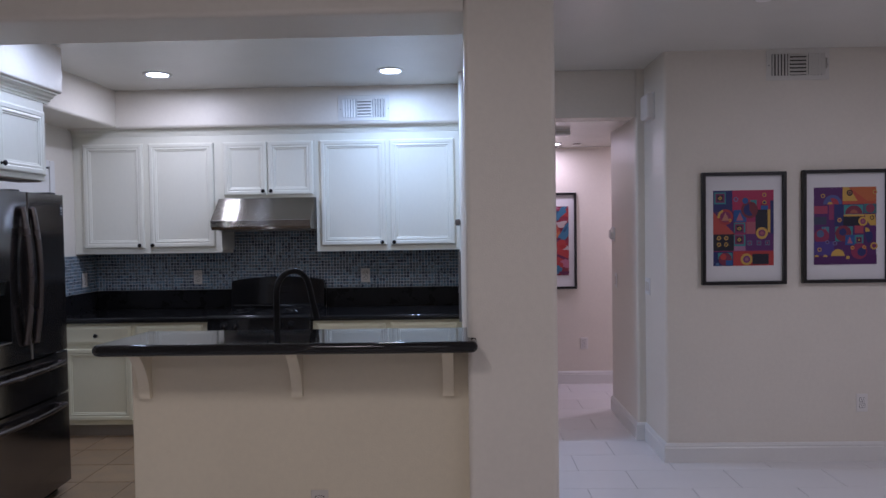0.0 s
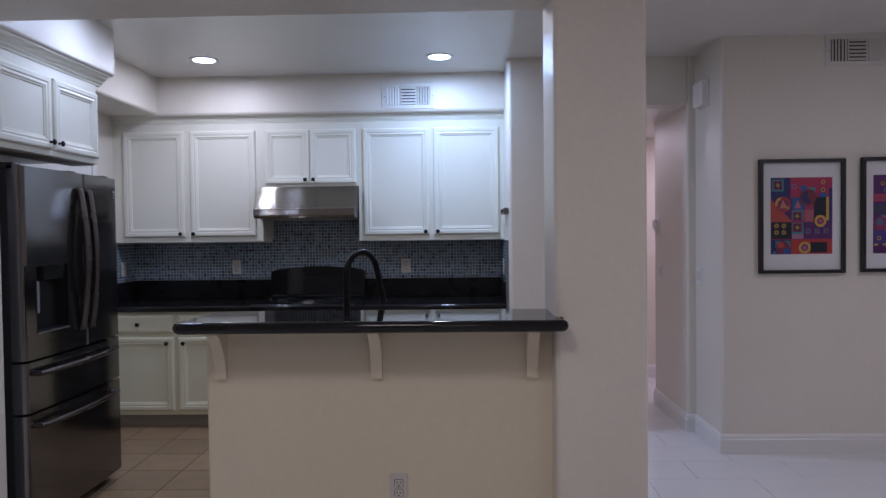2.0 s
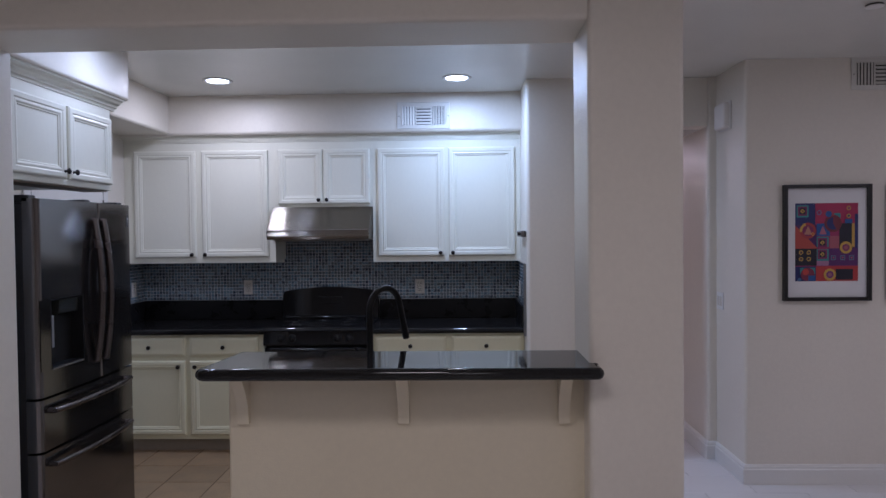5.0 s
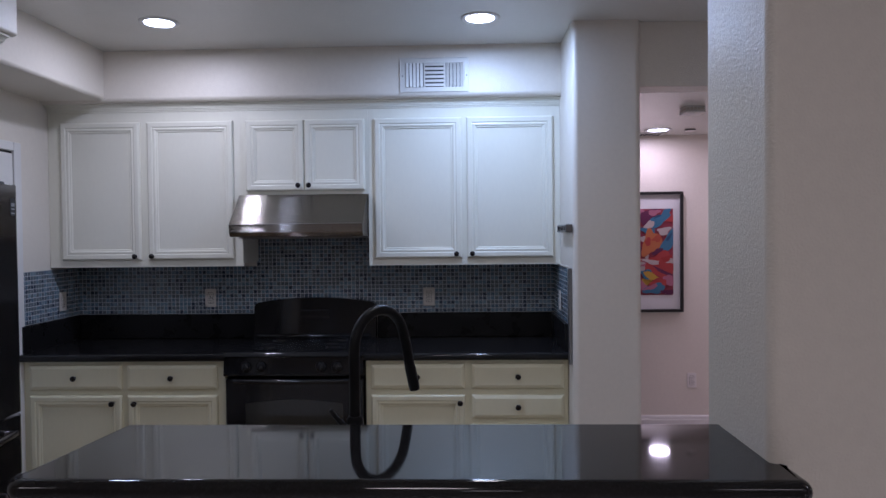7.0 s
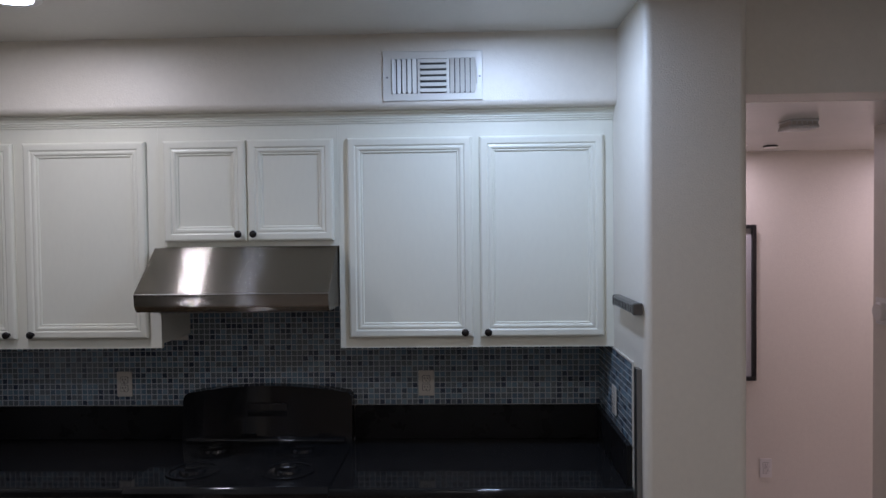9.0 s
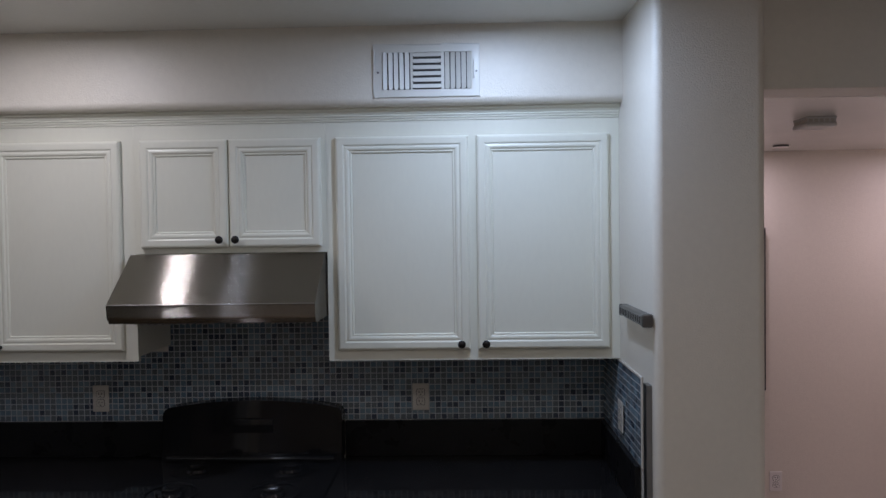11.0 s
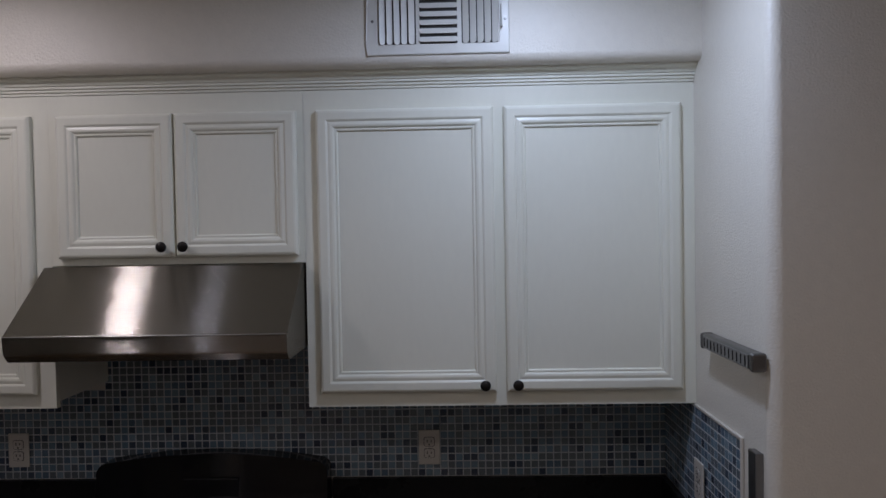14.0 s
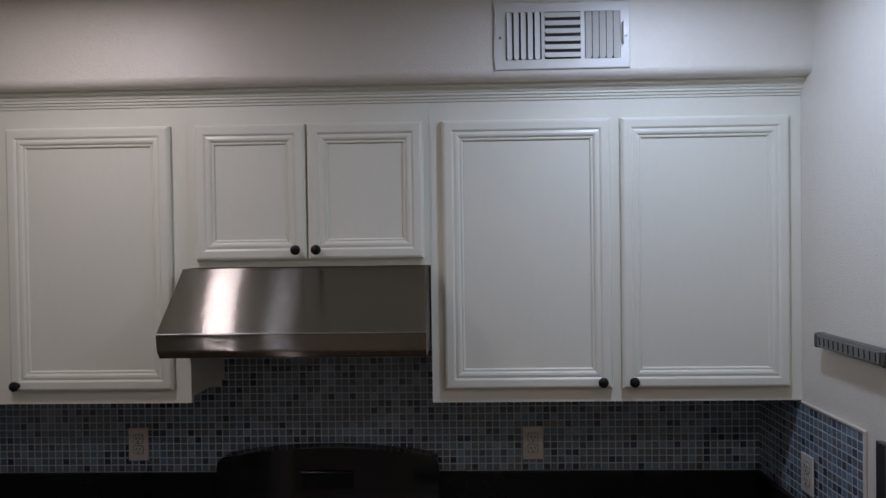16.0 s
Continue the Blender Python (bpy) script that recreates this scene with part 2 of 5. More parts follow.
def prism(pts, axis, a, b, bm=None):
    """A closed outline of 2D points drawn out along an axis: x: (y, z), y: (x, z), z: (x, y)."""
    def place(p, s):
        return {"x": (s, p[0], p[1]), "y": (p[0], s, p[1]), "z": (p[0], p[1], s)}[axis]
    bm = bm or bmesh.new()
    lo = [bm.verts.new(place(p, a)) for p in pts]
    hi = [bm.verts.new(place(p, b)) for p in pts]
    bm.faces.new(lo)
    bm.faces.new(hi[::-1])
    for i in range(len(pts)):
        j = (i + 1) % len(pts)
        bm.faces.new((lo[i], lo[j], hi[j], hi[i]))
    return bm


def lathe(profile, steps=20, bm=None, m=None):
    """A turned shape round z from (radius, z) pairs."""
    b = bmesh.new()
    rings = []
    for r, z in profile:
        rings.append([b.verts.new((r * math.cos(2 * math.pi * i / steps), r * math.sin(2 * math.pi * i / steps), z)) for i in range(steps)] if r > 1e-6
                     else [b.verts.new((0, 0, z))])
    for p, q in zip(rings, rings[1:]):
        for i in range(steps):
            j = (i + 1) % steps
            if len(p) == 1 and len(q) > 1:
                b.faces.new((p[0], q[i], q[j]))
            elif len(q) == 1 and len(p) > 1:
                b.faces.new((p[i], p[j], q[0]))
            elif len(p) > 1:
                b.faces.new((p[i], p[j], q[j], q[i]))
    return merge(bm or bmesh.new(), b, m)


def tube(path, radius, steps=14, bm=None):
    """A round bar along a list of points; radius a number or one per point."""
    b = bm or bmesh.new()
    pts = [Vector(p) for p in path]
    rad = radius if isinstance(radius, list) else [radius] * len(pts)
    side = None
    rings = []
    for i, p in enumerate(pts):
        d = (pts[min(i + 1, len(pts) - 1)] - pts[max(i - 1, 0)]).normalized()
        if side is None:
            side = d.orthogonal().normalized()
        side = (side - d * side.dot(d)).normalized()
        up = d.cross(side)
        rings.append([b.verts.new(p + rad[i] * (math.cos(2 * math.pi * k / steps) * side + math.sin(2 * math.pi * k / steps) * up)) for k in range(steps)])
    for p, q in zip(rings, rings[1:]):
        for k in range(steps):
            j = (k + 1) % steps
            b.faces.new((p[k], p[j], q[j], q[k]))
    b.faces.new(rings[0][::-1])
    b.faces.new(rings[-1])
    return b


def block(x0, x1, y0, y1, z0, z1, round_edges=(), r=0.02):
    """A wall block whose upright edges at the given (x, y) corners are rounded."""
    bm = bmesh.new()
    box(x0, x1, y0, y1, z0, z1, bm=bm)
    pick = []
    for e in bm.edges:
        a, b = e.verts
        if abs(a.co.z - b.co.z) > 0.01 and any(abs(a.co.x - x) < 1e-4 and abs(a.co.y - y) < 1e-4 for x, y in round_edges):
            pick.append(e)
    if pick:
        bmesh.ops.bevel(bm, geom=pick, offset=r, segments=5, profile=0.5, affect="EDGES")
    return bm


def struct(name, bm, mat, label, category="wall", parent=None):
    ob = part(name, bm, mat, parent)
    tagged(ob, label, category, kind="structure")
    return ob


def fillet(pts, r, steps=5):
    """Rounds the corners of an outline that carry a radius: points (a, b) or (a, b, r)."""
    out = []
    n = len(pts)
    for i, p in enumerate(pts):
        rad = p[2] if len(p) > 2 else r
        if not rad:
            out.append((p[0], p[1]))
            continue
        a, b, c = Vector(pts[i - 1][:2]), Vector(p[:2]), Vector(pts[(i + 1) % n][:2])
        u, v = (a - b).normalized(), (c - b).normalized()
        half = math.acos(max(-1, min(1, u.dot(v)))) / 2
        t = rad / math.tan(half)
        centre = b + (u + v).normalized() * (rad / math.sin(half))
        s, e = b + u * t - centre, b + v * t - centre
        ang = s.angle_signed(e)
        for k in range(steps + 1):
            w = Matrix.Rotation(-ang * k / steps, 2) @ s
            out.append((centre.x + w.x, centre.y + w.y))
    return out


def cell_slab(xs, ys, z0, z1, skip):
    """A slab made of a grid of cells, without those in skip."""
    bm = bmesh.new()
    grid = {(i, j, k): bm.verts.new((x, y, z)) for i, x in enumerate(xs) for j, y in enumerate(ys) for k, z in enumerate((z0, z1))}
    have = {(i, j) for i in range(len(xs) - 1) for j in range(len(ys) - 1)} - set(skip)
    for i, j in have:
        for k in (0, 1):
            bm.faces.new([grid[i, j, k], grid[i + 1, j, k], grid[i + 1, j + 1, k], grid[i, j + 1, k]])
        for (di, dj), a, c in (((-1, 0), (i, j), (i, j + 1)), ((1, 0), (i + 1, j), (i + 1, j + 1)), ((0, -1), (i, j), (i + 1, j)), ((0, 1), (i, j + 1), (i + 1, j + 1))):
            if (i + di, j + dj) not in have:
                bm.faces.new([grid[(*a, 0)], grid[(*c, 0)], grid[(*c, 1)], grid[(*a, 1)]])
    for v in [v for v in bm.verts if not v.link_faces]:
        bm.verts.remove(v)
    return bm


# ---- setting ----
BACK_L, RIGHT, STUB_R, STUB_Y = -3.07, 0.0, 0.352, -0.80
WALL_F, WALL_B = -3.10, -2.75
COL_L, COL_R, JAMB = 0.02, 0.37, -2.34
HALL_R, PILLAR, PIC_Y, FAR_Y = 1.262, 1.322, -1.25, 1.08

shade(struct("wall_kitchen_back", box(BACK_L - 0.12, RIGHT, 0.0, 0.12, 0, CEIL), WALL, "white painted plaster wall behind the cabinets"))
struct("wall_kitchen_left", box(BACK_L - 0.12, BACK_L, WALL_F, 0.0, 0, CEIL), WALL, "white painted plaster wall with orange-peel texture")
shade(struct("wall_stub", block(RIGHT, STUB_R, STUB_Y, 0.12, 0, CEIL, [(RIGHT, STUB_Y), (STUB_R, STUB_Y)], 0.03), WALL,
             "white plaster wall end with rounded corners"))
shade(struct("wall_header", box(STUB_R, HALL_R + 0.001, -0.757, -0.60, HALL_CEIL, CEIL, 0.006), WALL, "white plaster header over the hallway opening"))
shade(struct("column", block(COL_L, COL_R, WALL_F, WALL_B, 0, CEIL, [(COL_L, WALL_F), (COL_L, WALL_B), (COL_R, WALL_F), (COL_R, WALL_B)], 0.022), WALL,
             "square white plaster column with rounded corners beside the bar", "column"))
beam = [(WALL_F, CEIL), (WALL_F, 2.377, 0.022), (WALL_B, 2.377, 0.022), (WALL_B, CEIL)]
shade(struct("beam", prism(fillet(beam, 0), "x", JAMB, COL_L), WALL, "white plaster beam with rounded edges over the bar opening", "beam"))
shade(struct("wall_jamb_left", block(-4.6, JAMB, WALL_F, WALL_B, 0, CEIL, [(JAMB, WALL_F), (JAMB, WALL_B)], 0.022), WALL,
             "white plaster wall with a rounded edge beside the refrigerator"))
shade(struct("wall_knee", block(-1.365, COL_L, -2.98, -2.86, 0, 1.0755, [(-1.365, -2.98)], 0.012), CREAM, "cream painted half wall under the bar top"))
soff = [(0.0, CEIL), (0.0, 2.363), (-0.385, 2.363, 0.028), (-0.385, CEIL)]
shade(struct("soffit_back", prism(fillet(soff, 0), "x", BACK_L, RIGHT), WALL, "white plaster soffit above the wall cabinets", "soffit"))
soff = [(BACK_L, CEIL), (BACK_L, 2.376), (-2.68, 2.376, 0.022), (-2.68, CEIL)]
shade(struct("soffit_left", prism(fillet(soff, 0), "y", -1.62, -0.385), WALL, "white plaster soffit along the side wall", "soffit"))
b = block(BACK_L, -2.38, WALL_B, -1.617, 2.389, CEIL, [(-2.38, -1.617)], 0.03)
edge = [e for e in b.edges if all(abs(v.co.z - 2.389) < 1e-4 for v in e.verts) and (all(v.co.x > -2.45 for v in e.verts) or all(v.co.y > -1.66 for v in e.verts))]
bmesh.ops.bevel(b, geom=edge, offset=0.015, segments=3, profile=0.5, affect="EDGES")
shade(struct("soffit_fridge", b, WALL, "white plaster soffit above the refrigerator cabinet", "soffit"))
shade(struct("wall_pillar", block(PILLAR, 1.5, PIC_Y, -0.76, 0, CEIL, [(PILLAR, PIC_Y)], 0.02), WALL, "white plaster wall corner beside the hallway"))
struct("wall_pictures", box(1.5, 4.6, PIC_Y, PIC_Y + 0.15, 0, CEIL), WALL, "white plaster wall that carries two framed prints")
shade(struct("wall_hall_right", block(HALL_R, 1.45, -0.76, 0.08, 0, CEIL, [(HALL_R, -0.76), (HALL_R, 0.08)], 0.02), WALL, "white hallway wall with thermostat"))
struct("wall_hall_inner", box(1.45, 3.4, -0.04, 0.08, 0, CEIL), WALL, "white hallway wall")
struct("wall_hall_far", box(-0.7, 3.4, FAR_Y, FAR_Y + 0.12, 0, CEIL), WALL, "pale hallway end wall with a framed print")
struct("wall_hall_end", box(3.4, 3.52, -0.04, FAR_Y + 0.12, 0, CEIL), WALL, "plain hallway wall")
struct("wall_hall_left", box(-0.82, -0.7, 0.12, FAR_Y + 0.12, 0, CEIL), WALL, "plain hallway wall")
# walls out of view, added to close the living room and bounce light
struct("wall_living_left", box(-4.72, -4.6, -9.0, WALL_B, 0, CEIL), FAR_WALL, "unseen plain pale wall that closes the living room")
struct("wall_living_right", box(4.6, 4.72, -9.0, PIC_Y + 0.15, 0, CEIL), FAR_WALL, "unseen plain pale wall that closes the living room")
struct("wall_living_rear", box(-4.72, 4.72, -9.12, -9.0, 0, CEIL), FAR_WALL, "unseen plain pale wall that closes the living room")
struct("ceiling", box(-4.72, 4.72, -9.12, -0.60, CEIL, CEIL + 0.1), CEILING, "white textured plaster ceiling", "ceiling")
struct("ceiling_kitchen_back", box(BACK_L - 0.12, STUB_R, -0.60, 0.12, CEIL, CEIL + 0.1), CEILING, "white textured plaster ceiling", "ceiling")
b = box(STUB_R, 3.52, -0.60, FAR_Y + 0.12, HALL_CEIL, HALL_CEIL + 0.1)
box(-0.82, STUB_R, 0.12, FAR_Y + 0.12, HALL_CEIL, HALL_CEIL + 0.1, bm=b)
struct("ceiling_hall", b, CEILING, "lower white hallway ceiling", "ceiling")


def baseboard(pts, flip=1):
    """A moulded skirting along a polyline on the floor; it stands proud to the right of its way."""
    prof = [(0.0, 0.0), (0.016, 0.0), (0.016, 0.092), (0.011, 0.1), (0.013, 0.108), (0.006, 0.122), (0.0, 0.126)]
    bm = bmesh.new()
    P = [Vector(p) for p in pts]
    nor = []
    for i in range(len(P)):
        dirs = []
        if i > 0:
            dirs.append((P[i] - P[i - 1]).normalized())
        if i < len(P) - 1:
            dirs.append((P[i + 1] - P[i]).normalized())
        ns = [Vector((d.y, -d.x)) for d in dirs]
        v = sum(ns, Vector((0, 0)))
        nor.append(v / v.dot(ns[0]))
    rings = [[bm.verts.new((p.x + n.x * a, p.y + n.y * a, z)) for a, z in prof] for p, n in zip(P, nor)]
    for r, s in zip(rings, rings[1:]):
        for k in range(len(prof)):
            j = (k + 1) % len(prof)
            bm.faces.new((r[k], r[j], s[j], s[k]))
    bm.faces.new(rings[0])
    bm.faces.new(rings[-1][::-1])
    return bm


struct("baseboard_pictures", baseboard([(HALL_R, 0.08), (HALL_R, -0.76), (PILLAR, -0.76), (PILLAR, PIC_Y), (4.6, PIC_Y)][::1]), TRIM, "white moulded baseboard", "baseboard")
struct("baseboard_far", baseboard([(-0.7, FAR_Y), (3.4, FAR_Y)]), TRIM, "white moulded baseboard", "baseboard")


# ---- kitchen cabinets ----
def panel_front(x0, x1, z0, z1, y, thick=0.021, steps=None, bm=None):
    """A front with stepped mouldings, facing -y; its back lies on y."""
    steps = steps or [(0, 0.0), (0, 0.013), (0.005, 0.019), (0.010, thick), (0.029, thick), (0.032, 0.0195), (0.0355, 0.0165), (0.038, 0.0172), (0.044, 0.0185),
                      (0.050, 0.0172), (0.0545, 0.0125), (0.056, 0.0118), (0.0575, 0.0128), (0.061, 0.012), (0.063, 0.0075), (0.064, 0.0066), (0.07, 0.0066)]
    bm = bm or bmesh.new()
    rings = []
    for i, d in steps:
        rings.append([bm.verts.new(v) for v in ((x0 + i, y - d, z0 + i), (x1 - i, y - d, z0 + i), (x1 - i, y - d, z1 - i), (x0 + i, y - d, z1 - i))])
    for p, q in zip(rings, rings[1:]):
        for k in range(4):
            j = (k + 1) % 4
            bm.faces.new((p[k], p[j], q[j], q[k]))
    bm.faces.new(rings[-1])
    bm.faces.new(rings[0][::-1])
    return bm


DRAWER_STEPS = [(0, 0.0), (0, 0.010), (0.004, 0.014), (0.012, 0.017), (0.02, 0.02)]


def knob(x, y, z):
    """A turned knob that points to -y."""
    prof = [(0.0, 0.0), (0.008, 0.0), (0.007, 0.004), (0.0052, 0.008), (0.006, 0.013), (0.0125, 0.017), (0.0155, 0.021), (0.0150, 0.025), (0.011, 0.029), (0.0, 0.031)]
    return lathe(prof, 16, m=Matrix.Translation((x, y, z)) @ Matrix.Rotation(radians(90), 4, "X"))


def front(parent, name, x0, x1, z0, z1, y, kx, kz, steps=None, paint_mat=None):
    d = part(name, panel_front(x0, x1, z0, z1, y, steps=steps), paint_mat or CABINET, parent)
    shade(part("knob", knob(kx, y - 0.02, kz), BRONZE, d, "dark bronze knob"))
    return d


UF, BF = -0.31, -0.61


def wall_cabinet(x0, x1, z0, doors, kz, label, low=0.043):
    ob = thing("wall_cabinet", label, "cabinet", ((x0 + x1) / 2, -0.15, z0), group="kitchen wall cabinets")
    bm = box(x0, x1, -0.2895, -0.002, z0 + 0.018, 2.313)
    part("carcass", bm, CABINET, ob)
    fr = bmesh.new()
    xs = [x0] + [v for d in doors for v in d[:2]] + [x1]
    z_lo, z_hi = z0, 2.313
    for a, b2 in zip(xs[::2], xs[1::2]):
        box(a - (0.0 if a == x0 else 0.012), b2 + (0.0 if b2 == x1 else 0.012), UF, -0.29, z_lo, z_hi, bm=fr)
    for d in doors:
        box(d[0] + 0.012, d[1] - 0.012, UF, -0.29, z_lo, z_lo + low + 0.012, bm=fr)
        box(d[0] + 0.012, d[1] - 0.012, UF, -0.29, z_hi - 0.080, z_hi, bm=fr)
    part("face_frame", fr, CABINET, ob)
    for a, b2, kx in doors:
        front(ob, "door", a, b2, z0 + low, 2.254, UF - 0.001, kx, kz)
    return ob


wall_cabinet(-3.068, -1.8903, 1.388, [(-2.985, -2.505, -2.533), (-2.458, -1.940, -2.430)], 1.452, "white painted two-door wall cabinet with raised moulding")
over = wall_cabinet(-1.890, -1.1335, 1.812, [(-1.862, -1.516, -1.545), (-1.510, -1.152, -1.482)], 1.864, "short white two-door cabinet above the steel range hood", 0.022)
wall_cabinet(-1.133, -0.0004, 1.384, [(-1.094, -0.579, -0.613), (-0.549, -0.042, -0.519)], 1.450, "wide white painted two-door wall cabinet with bronze knobs")
crown = [(-0.29, 2.314), (-0.312, 2.314), (-0.3135, 2.3155), (-0.3135, 2.3205), (-0.3125, 2.322), (-0.317, 2.3225), (-0.3185, 2.324), (-0.3185, 2.329), (-0.3175, 2.3305),
         (-0.322, 2.331), (-0.3235, 2.3325), (-0.3235, 2.3375), (-0.3225, 2.339), (-0.327, 2.340), (-0.330, 2.347), (-0.336, 2.353), (-0.345, 2.3565), (-0.346, 2.362), (-0.29, 2.362)]
struct("crown_moulding", prism(crown, "x", -3.068, -0.0004), CABINET, "white stepped crown moulding above the wall cabinets", "moulding")


def base_cabinet(x0, x1, label, group="kitchen base cabinets"):
    ob = thing("base_cabinet", label, "cabinet", ((x0 + x1) / 2, -0.3, 0), group=group)
    part("carcass", box(x0, x1, -0.59, -0.002, 0.10, 0.872), BASE_PAINT, ob)
    part("toe_kick", box(x0, x1, -0.54, -0.05, 0.0, 0.10), TOE, ob, "shaded toe kick")
    part("face_frame", box(x0, x1, BF, -0.591, 0.10, 0.872, 0.002, 1), BASE_PAINT, ob)
    return ob


KY = BF - 0.001
left_base = base_cabinet(-3.055, -1.905, "cream painted base cabinet with two drawers over two doors")
for a, b2, kx in ((-3.012, -2.489, -2.535), (-2.455, -1.947, -2.410)):
    front(left_base, "drawer", a, b2, 0.716, 0.852, KY, (a + b2) / 2, 0.782, DRAWER_STEPS, BASE_PAINT)
    front(left_base, "door", a, b2, 0.135, 0.682, KY, kx, 0.640, None, BASE_PAINT)
right_base = base_cabinet(-1.118, -0.003, "cream painted base cabinet with a door and a stack of drawers")
front(right_base, "drawer", -1.088, -0.571, 0.716, 0.852, KY, -0.83, 0.784, DRAWER_STEPS, BASE_PAINT)
front(right_base, "door", -1.088, -0.571, 0.135, 0.682, KY, -0.597, 0.640, None, BASE_PAINT)
for z0, z1 in ((0.716, 0.852), (0.552, 0.681), (0.335, 0.522), (0.135, 0.30)):
    front(right_base, "drawer", -0.533, -0.027, z0, z1, KY, -0.28, (z0 + z1) / 2, DRAWER_STEPS, BASE_PAINT)


def counter(x0, x1, label, side):
    ob = thing("countertop", label, "countertop", ((x0 + x1) / 2, -0.3, 0.875), group="granite worktops")
    prof = fillet([(-0.002, 0.874), (-0.002, 0.915), (-0.65, 0.915, 0.016), (-0.65, 0.874, 0.016)], 0)
    shade(part("slab", prism(prof, "x", x0, x1), GRANITE, ob))
    part("backsplash", box(x0, x1, -0.022, -0.002, 0.9155, 1.068, 0.002, 1), UPSTAND, ob)
    if side < 0:
        part("side_splash", box(x0, x0 + 0.02, -0.62, -0.0225, 0.9155, 1.068, 0.002, 1), UPSTAND, ob)
    else:
        part("side_splash", box(x1 - 0.02, x1, -0.62, -0.0225, 0.9155, 1.068, 0.002, 1), UPSTAND, ob)
    return ob


counter(BACK_L + 0.003, -1.8965, "polished black granite worktop with upstand", -1)
counter(-1.1255, RIGHT - 0.003, "polished black granite worktop with upstand beside the range", 1)


# ---- range ----
rg = thing("range", "black enamel range with curved backguard between the worktops", "stove", (-1.51, -0.33, 0))
RX0, RX1 = -1.896, -1.126
part("body", box(RX0, RX1, -0.60, -0.03, 0.06, 0.905, 0.004, 1), BLACK_ENAMEL, rg)
top = [(-0.05, 0.906), (-0.05, 0.925, 0.004), (-0.655, 0.925, 0.016), (-0.672, 0.906)]
shade(part("cooktop", prism(fillet(top, 0), "x", RX0, RX1), BLACK_ENAMEL, rg))
guard = []
for i in range(25):
    u = i / 24
    guard.append((RX0 + 0.001 + u * (RX1 - RX0 - 0.002), 1.142 + 0.034 * (1 - (2 * u - 1) ** 2)))
guard = fillet([(RX0 + 0.001, 0.926), (RX1 - 0.001, 0.926), (guard[-1][0], guard[-1][1], 0.035)] + guard[-2:0:-1] + [(guard[0][0], guard[0][1], 0.035)], 0)
b = prism(guard, "y", -0.085, -0.024)
for v in b.verts:
    if v.co.y < -0.06:
        v.co.y -= 0.03 * (1 - (v.co.z - 0.926) / 0.25)
shade(part("backguard", b, BLACK_ENAMEL, rg, "glossy arched backguard"))
bulge = fillet([(-0.08, 1.036), (-0.102, 1.037, 0.008), (-0.102, 1.102, 0.008), (-0.08, 1.104)], 0)
shade(part("clock_panel", prism(bulge, "x", -1.60, -1.42), BLACK_ENAMEL, rg))
shade(part("guard_ledge", tube([(RX0 + 0.03, -0.122, 0.938), (RX1 - 0.03, -0.122, 0.936)], 0.016, 16), BLACK_ENAMEL, rg))
for i, (bx, by) in enumerate(((-1.70, -0.22), (-1.32, -0.22), (-1.70, -0.48), (-1.32, -0.48))):
    bn = shade(part("burner", lathe([(0, 0.926), (0.055, 0.926), (0.052, 0.936), (0.034, 0.938), (0.034, 0.946), (0.03, 0.95), (0, 0.951)], 20,
                                    m=Matrix.Translation((bx, by, 0))), BLACK_ENAMEL, rg))
    shade(part("drip_pan", lathe([(0.088, 0.9262), (0.105, 0.9262), (0.106, 0.930), (0.098, 0.932), (0.088, 0.928)], 28, m=Matrix.Translation((bx, by, 0))), BLACK_ENAMEL, rg))
panel = fillet([(-0.60, 0.905), (-0.655, 0.905, 0.01), (-0.672, 0.795, 0.012), (-0.60, 0.79)], 0)
shade(part("control_panel", prism(panel, "x", RX0, RX1), BLACK_ENAMEL, rg))
for kx in (-1.770, -1.686, -1.355, -1.268):
    kb = lathe([(0, 0), (0.027, 0), (0.026, 0.006), (0.02, 0.008), (0.018, 0.024), (0.013, 0.028), (0, 0.028)], 18)
    box(-0.004, 0.004, -0.018, 0.018, 0.02, 0.034, 0.002, 1, kb)
    bmesh.ops.transform(kb, matrix=Matrix.Translation((kx, -0.665, 0.848)) @ Matrix.Rotation(radians(81), 4, "X"), verts=kb.verts)
    kn = shade(part("control_knob", kb, BLACK_ENAMEL, rg))
    bz = lathe([(0.028, 0), (0.0315, 0), (0.0305, 0.003), (0.028, 0.002)], 24)
    bmesh.ops.transform(bz, matrix=Matrix.Translation((kx, -0.665, 0.848)) @ Matrix.Rotation(radians(81), 4, "X"), verts=bz.verts)
    shade(part("bezel", bz, BRONZE, kn, "thin dark metal bezel"))
door = part("oven_door", box(RX0 + 0.004, RX1 - 0.004, -0.655, -0.601, 0.24, 0.78, 0.012, 3), BLACK_ENAMEL, rg)
shade(door)
win = [(-1.78, 0.36), (-1.24, 0.36)] + [(-1.24 - 0.54 * i / 16, 0.645 + 0.02 * math.sin(math.pi * i / 16)) for i in range(17)]
part("oven_window", prism(win, "y", -0.659, -0.654), OVEN_GLASS, door, "dark glass oven window")
shade(part("oven_handle", tube([(RX0 + 0.06 + (RX1 - RX0 - 0.12) * i / 16, -0.672 - 0.03 * math.sin(math.pi * i / 16) ** 0.4, 0.772) for i in range(17)], 0.013, 14), BLACK_ENAMEL, door))
shade(part("storage_drawer", box(RX0 + 0.004, RX1 - 0.004, -0.65, -0.601, 0.065, 0.23, 0.012, 3), BLACK_ENAMEL, rg))
part("plinth", box(RX0 + 0.02, RX1 - 0.02, -0.56, -0.05, 0.0, 0.06), BLACK_PLASTIC, rg)

